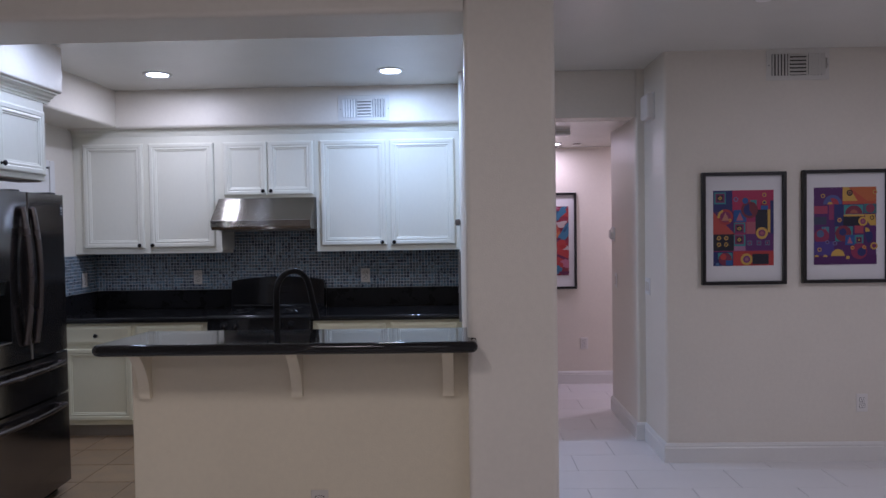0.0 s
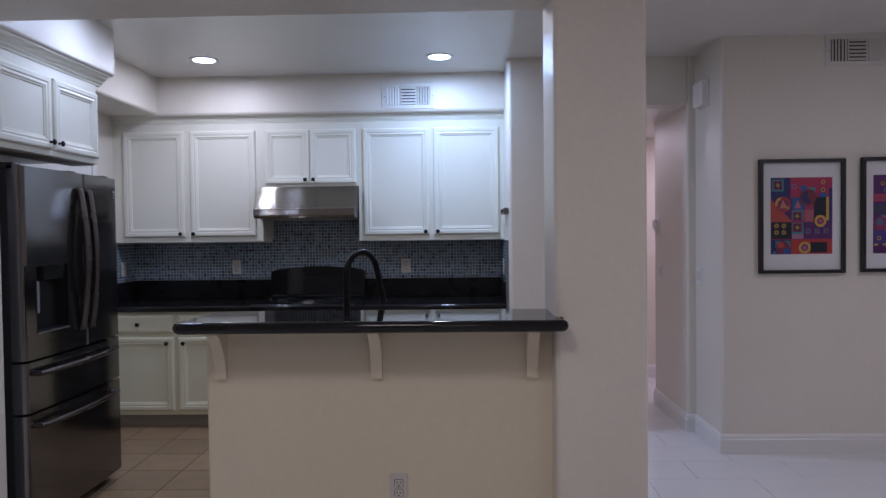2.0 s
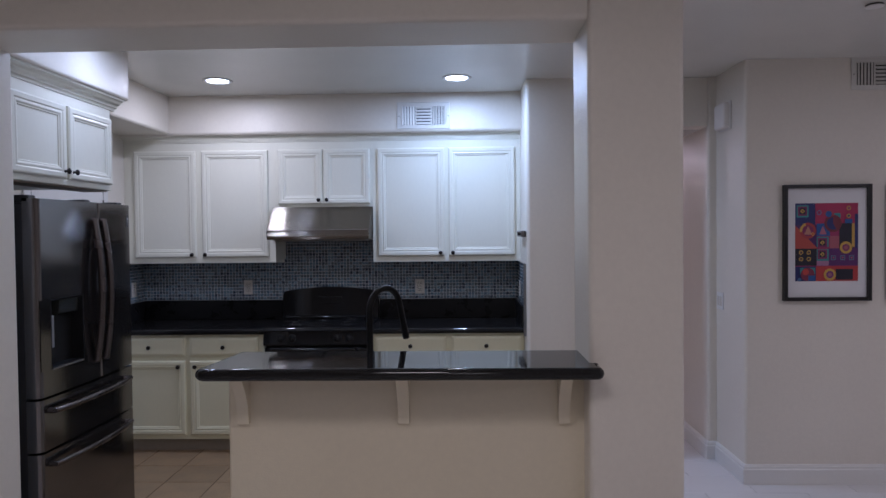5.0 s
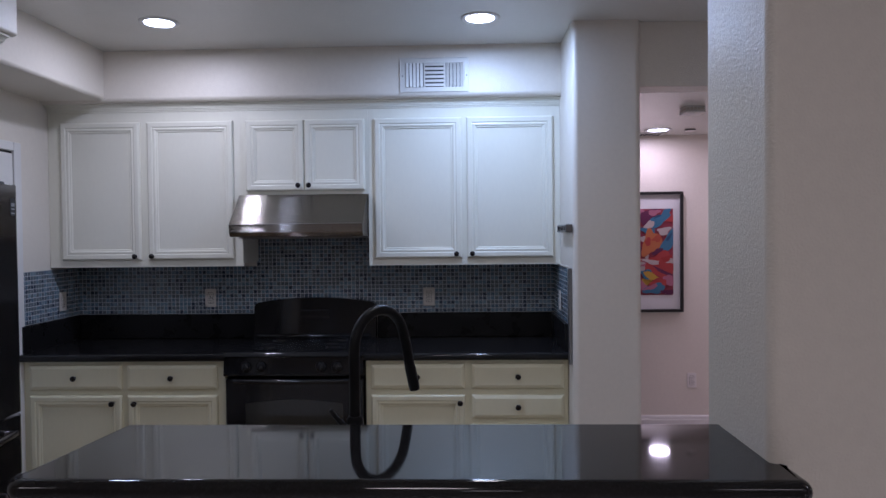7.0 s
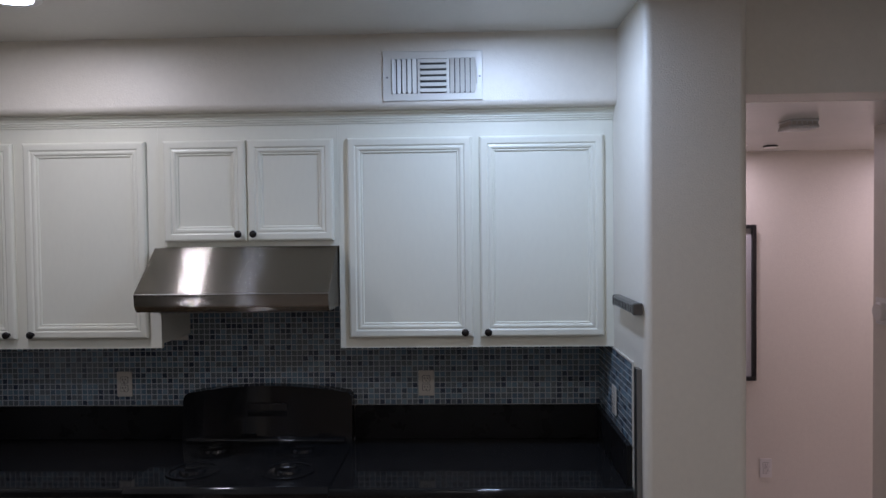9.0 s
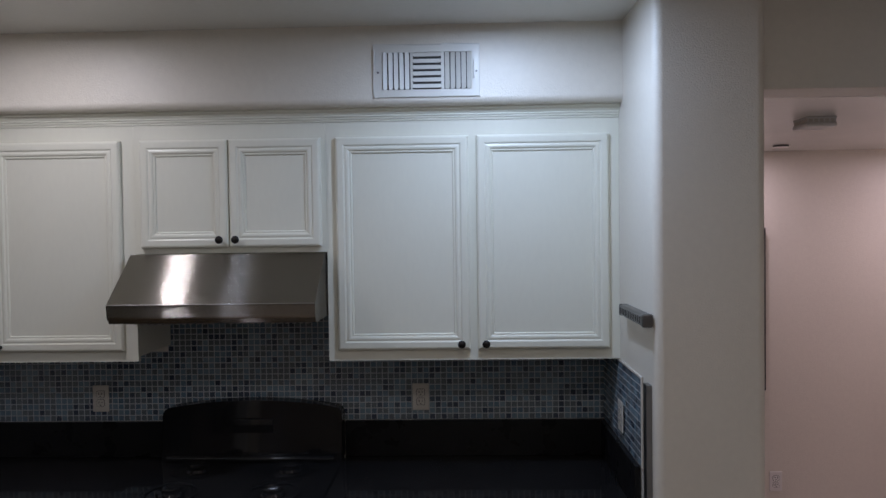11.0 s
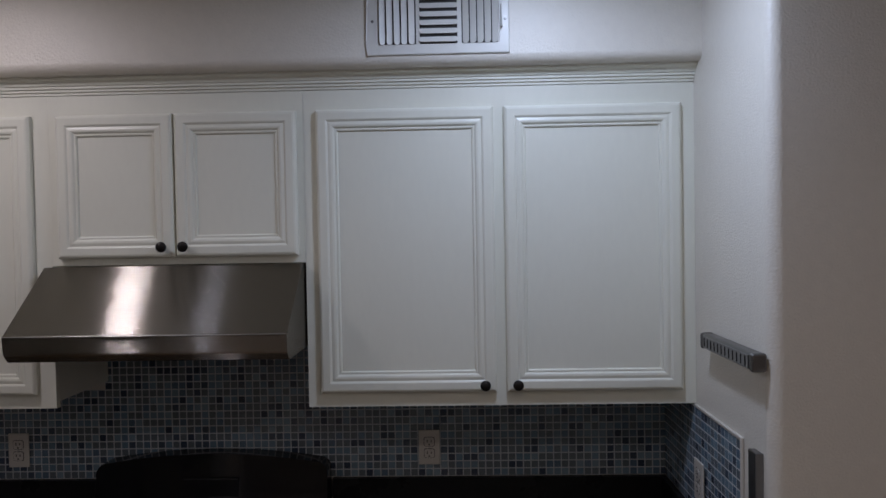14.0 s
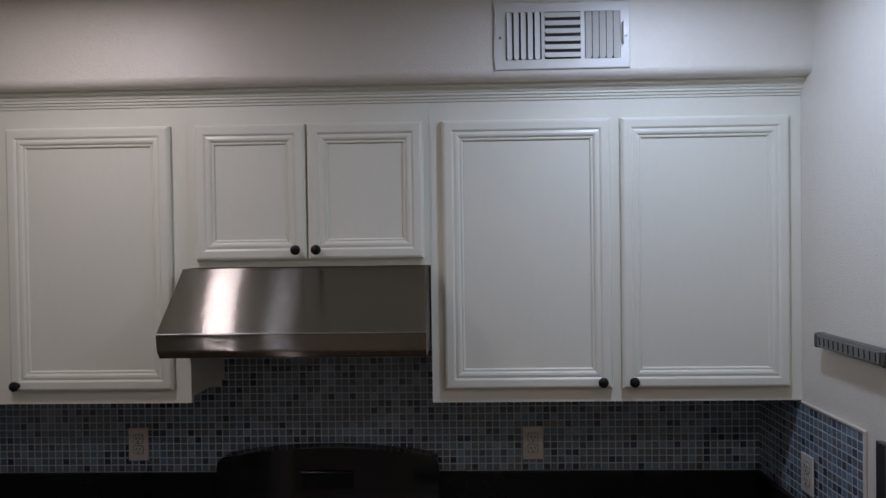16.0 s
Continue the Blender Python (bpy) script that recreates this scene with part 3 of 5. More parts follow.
# ---- hood ----
hood = thing("range_hood", "brushed stainless steel canopy range hood below the short cabinet", "range hood", (-1.52, -0.3, 1.56))
HX0, HX1 = -1.900, -1.1385
prof = fillet([(-0.20, 1.809), (-0.335, 1.809, 0.004), (-0.535, 1.632, 0.006), (-0.530, 1.585, 0.02), (-0.512, 1.562, 0.006), (-0.20, 1.562)], 0)
b = prism(prof, "x", HX0, HX1)
uv = b.loops.layers.uv.new("UVMap")
for f in b.faces:
    for lp in f.loops:
        lp[uv].uv = (lp.vert.co.x, lp.vert.co.z - lp.vert.co.y)
shade(part("canopy", b, STEEL, hood), 25)
b = box(HX0, HX1, -0.2, -0.003, 1.562, 1.807)
part("housing", b, STEEL_EDGE, hood)
for gx in (-1.70, -1.335):
    fl = bmesh.new()
    box(gx - 0.17, gx + 0.17, -0.45, -0.08, 1.553, 1.5615, 0.003, 1, fl)
    for i in range(12):
        box(gx - 0.15 + i * 0.0265, gx - 0.14 + i * 0.0265, -0.43, -0.10, 1.548, 1.5525, bm=fl)
    part("grease_filter", fl, STEEL_EDGE, hood)
part("seam", box(HX0 + 0.001, HX1 - 0.001, -0.5385, -0.5355, 1.6325, 1.6355, 0.001, 1), STEEL_EDGE, hood)

# ---- island bar ----
bar = thing("bar_top", "polished black granite raised bar top with bullnose edge", "countertop", (-0.7, -3.0, 1.083), group="granite worktops")


def bullnose_slab(pts, fixed, z0, z1):
    """A slab with a round nose all along its outline but for the points that are fixed."""
    r, zc, n = (z1 - z0) / 2, (z0 + z1) / 2, len(pts)
    P = [Vector(p) for p in pts]
    inward = []
    for i in range(n):
        if i in fixed:
            inward.append(Vector(fixed[i]))
            continue
        a, b2 = (P[i] - P[i - 1]).normalized(), (P[(i + 1) % n] - P[i]).normalized()
        v = Vector((-a.y - b2.y, a.x + b2.x))
        inward.append(v.normalized())
    bm = bmesh.new()
    rings = []
    for k in range(13):
        a = -math.pi / 2 + math.pi * k / 12
        d = r * (1 - math.cos(a))
        rings.append([bm.verts.new((p.x + q.x * d, p.y + q.y * d, zc + r * math.sin(a))) for p, q in zip(P, inward)])
    for u, w in zip(rings, rings[1:]):
        for i in range(n):
            bm.faces.new((u[i], u[(i + 1) % n], w[(i + 1) % n], w[i]))
    bm.faces.new(rings[0][::-1])
    bm.faces.new(rings[-1])
    return bm


outline = [(-1.372, -2.832)] + fillet([(-1.30, -3.0), (-1.460, -3.216, 0.045), (0.056, -3.216, 0.026), (0.056, -3.106, 0.026), (0.03, -3.0)], 0, 6)[1:-1] + [(0.0185, -3.104), (0.0185, -2.832)]
last = len(outline) - 1
top = bullnose_slab(outline, {0: (1, 0), last: (0, 0), last - 1: (0, 0)}, 1.076, 1.12)
shade(part("slab", top, GRANITE, bar), 50)


def corbel(x):
    ob = thing("corbel", "cream painted wooden scroll bracket under the bar top", "bracket", (x, -2.98, 0.867), group="corbels under the bar")
    prof = [(0.0, 0.0), (-0.020, 0.0), (-0.026, 0.012), (-0.026, 0.03)]
    for i in range(13):
        u = i / 12
        prof.append((-0.026 - 0.006 * math.sin(math.pi * u * 1.2) - 0.085 * u ** 2.2, 0.035 + 0.15 * u))
    prof += [(-0.122, 0.19), (-0.122, 0.2085), (0.0, 0.2085)]
    shade(part("bracket", prism([(y - 0.001, z) for y, z in prof], "x", -0.022, 0.022), CREAM, ob, local=True), 35)
    return ob


c0 = corbel(-1.299)
for x in (-0.675, -0.060):
    copy_thing(c0, pose(x, -2.98, 0.867))

sinkc = thing("sink_cabinet", "white base cabinet under the sink counter", "cabinet", (-0.6, -2.4, 0))
part("carcass", box(-1.33, 0.31, -2.855, -2.16, 0.10, 0.872), CABINET, sinkc)
part("toe_kick", box(-1.33, 0.31, -2.855, -2.22, 0.0, 0.0995), TOE, sinkc)
for i in range(3):
    x0 = -1.31 + i * 0.54
    d = panel_front(0, 0.5, 0.135, 0.852, 0)
    bmesh.ops.transform(d, matrix=Matrix.Translation((x0 + 0.5, -2.1595, 0)) @ Matrix.Rotation(math.pi, 4, "Z"), verts=d.verts)
    part("door", d, CABINET, sinkc)

sinkt = thing("sink_counter", "black granite sink counter lower than the bar", "countertop", (-0.5, -2.45, 0.875), group="granite worktops")
SX0, SX1, SY0, SY1 = -1.222, -0.484, -2.56, -2.20


b = cell_slab([-1.365, SX0, SX1, 0.015, 0.34], [-2.859, -2.742, SY0, SY1, -2.112], 0.875, 0.915, [(1, 2), (3, 0)])
part("slab", b, GRANITE, sinkt)
sink = thing("sink", "dark undermount kitchen sink basin", "sink", (-0.87, -2.3, 0.69))
b = bmesh.new()
box(SX0 - 0.01, SX0 + 0.004, SY0, SY1, 0.70, 0.8745, bm=b)
box(SX1 - 0.004, SX1 + 0.01, SY0, SY1, 0.70, 0.8745, bm=b)
box(SX0, SX1, SY0 - 0.01, SY0 + 0.004, 0.70, 0.8745, bm=b)
box(SX0, SX1, SY1 - 0.004, SY1 + 0.01, 0.70, 0.8745, bm=b)
box(SX0, SX1, SY0, SY1, 0.69, 0.702, bm=b)
part("basin", b, BLACK_ENAMEL, sink)
part("drain", lathe([(0, 0.703), (0.045, 0.703), (0.045, 0.707), (0.03, 0.705), (0, 0.705)], 20, m=Matrix.Translation((-0.87, -2.3, 0))), STEEL_EDGE, sink)

fc = thing("kitchen_faucet", "matte black gooseneck pull-down faucet on the sink counter", "faucet", (-0.856, -2.605, 0.917))
shade(part("base_flange", lathe([(0, 0), (0.03, 0), (0.03, 0.006), (0.024, 0.012), (0.0225, 0.155), (0.018, 0.165), (0, 0.165)], 24), FAUCET, fc, local=True))


def reach(s, z):
    """A point of the spout: s along its way out over the basin."""
    return (0.597 * s, 0.802 * s, z)


neck = [reach(0, 0.15), reach(0, 0.25), reach(0, 0.325)]
for i in range(1, 19):
    a = math.pi * (1 - i / 18 * 0.93)
    neck.append(reach(0.1 + 0.1 * math.cos(a), 0.338 + 0.1 * math.sin(a)))
neck += [reach(0.206, 0.332), reach(0.216, 0.29), reach(0.223, 0.262)]
shade(part("neck", tube(neck, 0.0145, 18), FAUCET, fc, local=True))
shade(part("spray_head", tube([reach(0.222, 0.266), reach(0.2235, 0.262), reach(0.238, 0.212), reach(0.2395, 0.206), reach(0.243, 0.193)],
                              [0.0152, 0.0158, 0.0162, 0.0162, 0.0150], 18), FAUCET, fc, local=True))
shade(part("lever", tube([(-0.016, 0, 0.128), (-0.032, 0, 0.140), (-0.048, -0.002, 0.158), (-0.066, -0.004, 0.182)], [0.010, 0.009, 0.0065, 0.0055], 12), FAUCET, fc, local=True))

# ---- refrigerator ----
fr = thing("refrigerator", "black stainless four-door refrigerator with ice and water dispenser", "refrigerator", (-2.7, -2.12, 0))
FY0, FY1, FX = -2.560, -1.660, -2.360
part("case", box(-3.03, -2.445, FY0 + 0.008, FY1 - 0.008, 0.03, 1.76, 0.006, 2), FRIDGE_SIDE, fr, "dark textured case")
part("grille", box(-3.0, -2.46, FY0 + 0.02, FY1 - 0.02, 0.0, 0.03), BLACK_PLASTIC, fr)


def bow(y):
    u = (y - FY0) / (FY1 - FY0) * 2 - 1
    return FX - 0.015 * u * u


def slab(y0, y1, z0, z1, back, r0, r1, bm=None):
    """An upright slab with its face bowed to +x; r0 and r1 round its two ends."""
    pts = [(back, y0), (bow(y0), y0, r0)] + [(bow(y0 + (y1 - y0) * i / 12), y0 + (y1 - y0) * i / 12) for i in range(2, 11)] + [(bow(y1), y1, r1), (back, y1)]
    return prism(fillet(pts, 0), "z", z0, z1, bm)


def fridge_front(name, y0, y1, z0, z1, hole=None):
    bm = bmesh.new()
    ra, rb = 0.034 if y0 == FY0 else 0.010, 0.026 if y1 == FY1 else 0.010
    if hole:
        h0, h1, k0, k1 = hole
        slab(y0, y1, z0, k0, -2.44, ra, rb, bm)
        slab(y0, y1, k1, z1, -2.44, ra, rb, bm)
        slab(y0, h0, k0, k1, -2.44, ra, 0.001, bm)
        slab(h1, y1, k0, k1, -2.44, 0.001, rb, bm)
        bmesh.ops.remove_doubles(bm, verts=bm.verts, dist=0.00001)
    else:
        slab(y0, y1, z0, z1, -2.44, ra, rb, bm)
    return shade(part(name, bm, DARK_STEEL, fr), 30)


SEAM = -2.045
HOLE = (-2.473, -2.208, 0.982, 1.309)
ld = fridge_front("door", FY0, SEAM - 0.003, 0.862, 1.779, HOLE)
rd = fridge_front("door", SEAM + 0.003, FY1, 0.862, 1.779)
d1 = fridge_front("drawer", FY0, FY1, 0.613, 0.850)
d2 = fridge_front("drawer", FY0, FY1, 0.07, 0.601)
for d, y in ((ld, SEAM - 0.066), (rd, SEAM + 0.022)):
    path = [(FX + 0.002, y, 1.686)] + [(FX + 0.006 + 0.042 * math.sin(math.pi * (0.06 + 0.88 * i / 16)), y, 1.686 - 0.725 * i / 16) for i in range(17)] + [(FX + 0.002, y, 0.961)]
    shade(part("handle", tube(path, 0.0178, 14), DARK_HANDLE, d, "bowed steel handle"))
for d, z in ((d1, 0.797), (d2, 0.548)):
    path = [(FX - 0.010, FY0 + 0.058, z)] + [(FX + 0.004 + 0.050 * math.sin(math.pi * (0.08 + 0.84 * i / 16)) ** 0.7, FY0 + 0.058 + 0.73 * i / 16, z) for i in range(17)] + [(FX - 0.010, FY1 - 0.12, z)]
    shade(part("handle", tube(path, 0.0135, 12), DARK_HANDLE, d, "bowed steel handle"))
h0, h1, k0, k1 = HOLE
cav = box(-2.439, FX - 0.06, h0 + 0.0005, h1 - 0.0005, k0 + 0.0005, k1 - 0.0005)
box(FX - 0.06, bow(h0) + 0.001, h0 + 0.0005, h0 + 0.006, k0 + 0.0005, k1 - 0.0005, 0, 1, cav)
box(FX - 0.06, bow(h1) + 0.001, h1 - 0.006, h1 - 0.0005, k0 + 0.0005, k1 - 0.0005, 0, 1, cav)
box(FX - 0.06, FX - 0.008, h0 + 0.006, h1 - 0.006, k1 - 0.006, k1 - 0.0005, 0, 1, cav)
box(FX - 0.06, FX - 0.006, h0 + 0.006, h1 - 0.006, k0 + 0.0005, k0 + 0.008, 0, 1, cav)
ds = part("dispenser", cav, BLACK_PLASTIC, ld, "recessed black water and ice dispenser")
part("control_panel", prism([(FX - 0.012, k1 - 0.006), (FX - 0.018, k1 - 0.075), (FX - 0.028, k1 - 0.082), (FX - 0.06, k1 - 0.082), (FX - 0.06, k1 - 0.006)], "y", -2.395, -2.225), OVEN_GLASS, ds)
part("paddle", box(FX - 0.045, FX - 0.033, -2.457, -2.405, 1.075, 1.228, 0.004, 2), SILVER_PLASTIC, ds, "silver dispenser paddle")
part("lip", box(FX - 0.006, FX + 0.002, h0 + 0.004, h1 - 0.004, k0 - 0.003, k0 + 0.004, 0.001, 1), STEEL_EDGE, ds, "thin steel lip")
bdg = part("badge", box(FX - 0.0135, FX - 0.0095, -1.722, -1.692, 1.655, 1.725, 0.001, 1), BLACK_PLASTIC, rd, "small dark badge with pale bars")
for k, (w, h) in enumerate(((0.010, 0.014), (0.011, 0.005), (0.011, 0.005))):
    part("badge_bar", box(FX - 0.0093, FX - 0.0088, -1.707 - w, -1.707 + w, 1.700 - 0.017 * k - h / 2, 1.700 - 0.017 * k + h / 2), SILVER_PLASTIC, bdg)
for y in (-2.53, -2.06, -1.72):
    part("hinge_cover", box(-2.50, -2.41, y - 0.03, y + 0.03, 1.76, 1.795, 0.006, 2), BLACK_PLASTIC, fr)

fcab = thing("fridge_cabinet", "white two-door cabinet above the refrigerator", "cabinet", (-2.75, -2.15, 1.865), group="kitchen wall cabinets")
part("carcass", box(BACK_L + 0.003, -2.48, -2.64, -1.715, 1.872, 2.325), CABINET, fcab)
part("face_frame", box(-2.48, -2.46, -2.64, -1.705, 1.864, 2.325, 0.002, 1), CABINET, fcab)
# strip under the cabinet with the shade of the gap in its colour
part("valance", box(-2.62, -2.481, -2.64, -1.71, 1.857, 1.8715), SHADOW_GAP, fcab)
for y0, y1, ky in ((-2.625, -2.18, -2.205), (-2.155, -1.722, -2.13)):
    d = panel_front(0, y1 - y0, 1.895, 2.268, 0)
    m = Matrix.Translation((-2.4595, y0, 0)) @ Matrix.Rotation(radians(90), 4, "Z")
    bmesh.ops.transform(d, matrix=m, verts=d.verts)
    d = part("door", d, CABINET, fcab)
    k = knob(0, 0, 0)
    bmesh.ops.transform(k, matrix=Matrix.Translation((-2.4395, ky, 1.932)) @ Matrix.Rotation(radians(90), 4, "Z"), verts=k.verts)
    shade(part("knob", k, BRONZE, d, "dark bronze knob"))
ledge = [(-2.48, 2.325), (-2.455, 2.325), (-2.452, 2.338), (-2.441, 2.342), (-2.438, 2.354), (-2.42, 2.362), (-2.414, 2.374), (-2.398, 2.380), (-2.398, 2.388), (-2.48, 2.388)]
struct("crown_moulding_fridge", prism(ledge, "y", -2.74, -1.66), CABINET, "white stepped crown moulding above the refrigerator cabinet", "moulding")
bead = bmesh.new()
for i in range(9):
    box(BACK_L + 0.002, BACK_L + 0.012, -2.66 + i * 0.105, -2.66 + i * 0.105 + 0.101, 0, 1.85, 0.003, 1, bead)
struct("panelling", bead, TRIM, "white boarded wall behind the refrigerator", "panelling")

pd = struct("door_1", box(BACK_L + 0.0045, BACK_L + 0.014, -1.50, -0.663, 0.008, 2.036, 0.002, 1), TRIM, "closed white door in the side wall behind the refrigerator", "door")
part("gap", box(BACK_L + 0.002, BACK_L + 0.004, -1.512, -0.655, 0.001, 2.050), SLOT, pd, "dark gap round the door")
for y0, y1, z0, z1 in ((-0.654, -0.592, 0.0, 2.10), (-1.58, -1.513, 0.0, 2.10), (-1.512, -0.655, 2.051, 2.10)):
    part("door_casing", box(BACK_L + 0.002, BACK_L + 0.018, y0, y1, z0, z1, 0.003, 1), TRIM, pd)
for z in (1.82, 1.05, 0.25):
    shade(part("hinge", tube([(BACK_L + 0.016, -0.662, z - 0.045), (BACK_L + 0.016, -0.662, z + 0.045)], 0.006, 10), RACK_STEEL, pd, "grey metal hinge"))


# ---- wall plates, vents, rack ----
def outlet(loc, rz=0.0, label="cream duplex electrical outlet on the wall", face=PLATE):
    ob = thing("outlet", label, "outlet", loc, rz, "electrical outlets")
    part("cover_plate", box(-0.036, 0.036, -0.006, 0.0, -0.0585, 0.0585, 0.003, 2), face, ob, local=True)
    for s in (-1, 1):
        pts = fillet([(-0.0165, s * 0.0195 - 0.0145, 0.006), (0.0165, s * 0.0195 - 0.0145, 0.006), (0.0165, s * 0.0195 + 0.0145, 0.006), (-0.0165, s * 0.0195 + 0.0145, 0.006)], 0, 3)
        gap = fillet([(-0.0185, s * 0.0195 - 0.0163, 0.007), (0.0185, s * 0.0195 - 0.0163, 0.007), (0.0185, s * 0.0195 + 0.0163, 0.007), (-0.0185, s * 0.0195 + 0.0163, 0.007)], 0, 3)
        part("socket_gap", prism(gap, "y", -0.0064, -0.0055), SLOT, ob, local=True)
        so = part("socket", prism(pts, "y", -0.0085, -0.005), face, ob, local=True)
        sl = bmesh.new()
        for dx, hh in ((-0.0065, 0.0045), (0.0065, 0.0035)):
            box(dx - 0.0017, dx + 0.0017, -0.0092, -0.0086, s * 0.0195 + 0.003 - hh, s * 0.0195 + 0.003 + hh, bm=sl)
        box(-0.0028, 0.0028, -0.0092, -0.0086, s * 0.0195 - 0.0115, s * 0.0195 - 0.0065, bm=sl)
        part("slots", sl, SLOT, so, local=True)
    part("screw", lathe([(0, 0), (0.003, 0), (0.002, 0.0015), (0, 0.0015)], 10, m=Matrix.Translation((0, -0.006, 0)) @ Matrix.Rotation(radians(90), 4, "X")), STEEL_EDGE, ob, local=True)
    return ob


o1 = outlet((-2.203, -0.0105, 1.172), 0, "cream duplex outlet set in the blue mosaic backsplash")
for p, rz, lab in (((-0.796, -0.0105, 1.170), 0, ""), ((-0.0105, -0.365, 1.175), -90, ""), ((BACK_L + 0.0105, -0.21, 1.174), 90, "")):
    copy_thing(o1, pose(*p, 0, 0, rz))
outlet((-0.595, -2.9805, 0.423), 0, "cream duplex outlet low on the half wall")
outlet((2.577, PIC_Y - 0.0005, 0.379), 0, "white duplex outlet low on the wall below the prints", WHITE_PLATE)
outlet((1.203, FAR_Y - 0.0005, 0.40), 0, "white duplex outlet on the hallway wall", WHITE_PLATE)


def switch(loc, rz, n=1):
    ob = thing("light_switch", "white rocker light switch plate on the wall", "switch", loc, rz, "light switches")
    w = 0.036 + 0.023 * (n - 1)
    part("cover_plate", box(-w, w, -0.006, 0.0, -0.0585, 0.0585, 0.003, 2), TRIM, ob, local=True)
    for i in range(n):
        cx = (i - (n - 1) / 2) * 0.046
        part("rocker", box(cx - 0.0165, cx + 0.0165, -0.0095, -0.0055, -0.033, 0.033, 0.002, 1), PLATE, ob, local=True)
    return ob


switch((PILLAR - 0.0005, -0.835, 1.116), -90, 2)
switch((HALL_R - 0.0005, -0.105, 1.106), -90, 1)
th = thing("thermostat", "round white thermostat dial on a wall plate", "thermostat", (HALL_R - 0.0005, -0.02, 1.482), -90)
part("wall_plate", box(-0.055, 0.055, -0.008, 0, -0.06, 0.06, 0.004, 2), TRIM, th, local=True)
shade(part("dial", lathe([(0, 0), (0.042, 0), (0.042, 0.02), (0.036, 0.026), (0, 0.026)], 24, m=Matrix.Translation((0, -0.008, 0)) @ Matrix.Rotation(radians(90), 4, "X")), WHITE_PLATE, th, local=True))
al = thing("door_chime", "white plastic door chime box high on the wall corner", "door chime", (PILLAR - 0.0005, -0.945, 2.356), -90)
shade(part("cover", box(-0.085, 0.085, -0.055, 0, -0.085, 0.085, 0.018, 3), WHITE_PLATE, al, local=True))
part("backing", box(-0.09, 0.09, -0.012, 0.0, -0.092, 0.092, 0.003, 1), TRIM, al, local=True)


def air_vent(loc, label):
    """A three-way supply register, 0.395 x 0.195, facing -y."""
    ob = thing("air_vent", label, "air vent", loc, 0, "air supply vents")
    W, H = 0.1985, 0.0985
    part("duct", box(-0.165, 0.165, -0.0035, -0.001, -0.068, 0.068), VENT_DARK, ob, "dark duct behind the louvres", local=True)
    plate = cell_slab([-W, -0.167, -0.062, -0.052, 0.053, 0.065, 0.17, W], [-H, -0.070, 0.070, H], 0.0, 0.006, [(1, 1), (3, 1), (5, 1)])
    bmesh.ops.transform(plate, matrix=Matrix.Rotation(radians(90), 4, "X"), verts=plate.verts)
    rim = [e for e in plate.edges if all(v.co.y < -0.005 for v in e.verts) and (all(abs(abs(v.co.x) - W) < 1e-5 for v in e.verts) or all(abs(abs(v.co.z) - H) < 1e-5 for v in e.verts))]
    bmesh.ops.bevel(plate, geom=rim, offset=0.004, segments=2, profile=0.5, affect="EDGES")
    part("frame", plate, VENT, ob, local=True)

    def louvre(cx, cz, length, axis, tilt, wide=0.0104):
        bm = prism(fillet([(-wide, -length, 0.006), (wide, -length, 0.0088), (wide, length, 0.0088), (-wide, length, 0.006)], 0, 4), "y", -0.001, 0.001)
        bmesh.ops.transform(bm, matrix=Matrix.Rotation(radians(tilt), 4, "Z"), verts=bm.verts)
        if axis == "x":
            bmesh.ops.transform(bm, matrix=Matrix.Rotation(radians(90), 4, "Y"), verts=bm.verts)
        bmesh.ops.translate(bm, verts=bm.verts, vec=(cx, -0.0075, cz))
        return part("louvre", bm, VENT, ob, local=True)

    for i in range(5):
        louvre(-0.1565 + 0.0205 * i, 0, 0.070, "z", 30, 0.0090)
        louvre(0.0765 + 0.0205 * i, 0, 0.070, "z", -27, 0.0090)
    for i in range(6):
        louvre(0.0005, -0.0575 + 0.0234 * i, 0.054, "x", -28, 0.0088)
    for sx in (-0.184, 0.186):
        part("screw", lathe([(0, 0), (0.0042, 0), (0.003, 0.0018), (0, 0.002)], 12, m=Matrix.Translation((sx, -0.006, -0.004)) @ Matrix.Rotation(radians(90), 4, "X")), RACK_STEEL, ob, local=True)
    part("damper_lever", box(0.1745, 0.1785, -0.022, -0.009, -0.03, 0.035, 0.001, 1), VENT, ob, local=True)
    return ob


v0 = air_vent((-0.7305, -0.3855, 2.488), "white enamel three-way air register on the soffit")
v1 = copy_thing(v0, pose(2.171, PIC_Y - 0.0005, 2.559))
tagged(v1, "white enamel air register high on the picture wall")

rack = thing("knife_rack", "slotted grey steel bar fixed on the side wall", "knife rack", (-0.0005, -0.595, 1.590), -90)
shade(part("bar", box(-0.135, 0.185, -0.034, 0.0, -0.020, 0.020, 0.007, 3), RACK_STEEL, rack, local=True))
part("face", box(-0.122, 0.172, -0.0365, -0.0342, -0.0155, 0.0155, 0.001, 1), RACK_FACE, rack, local=True)
for x in (-0.136, 0.186):
    shade(part("end_cap", box(x - 0.008, x + 0.008, -0.037, -0.001, -0.0215, 0.0215, 0.007, 3), RACK_STEEL, rack, local=True))
for i in range(12):
    x = -0.108 + i * 0.0242
    part("slot", tube([(x + 0.0008 * math.sin(k * math.pi / 3), -0.0366, -0.011 + 0.0037 * k) for k in range(7)], 0.0019, 6), BRONZE, rack, local=True)
# plain metal strip on the wall, its use unknown
strip = thing("magnetic_strip", "upright dark steel strip fixed beside the mosaic", "strip", (-0.0005, -0.728, 1.125), -90)
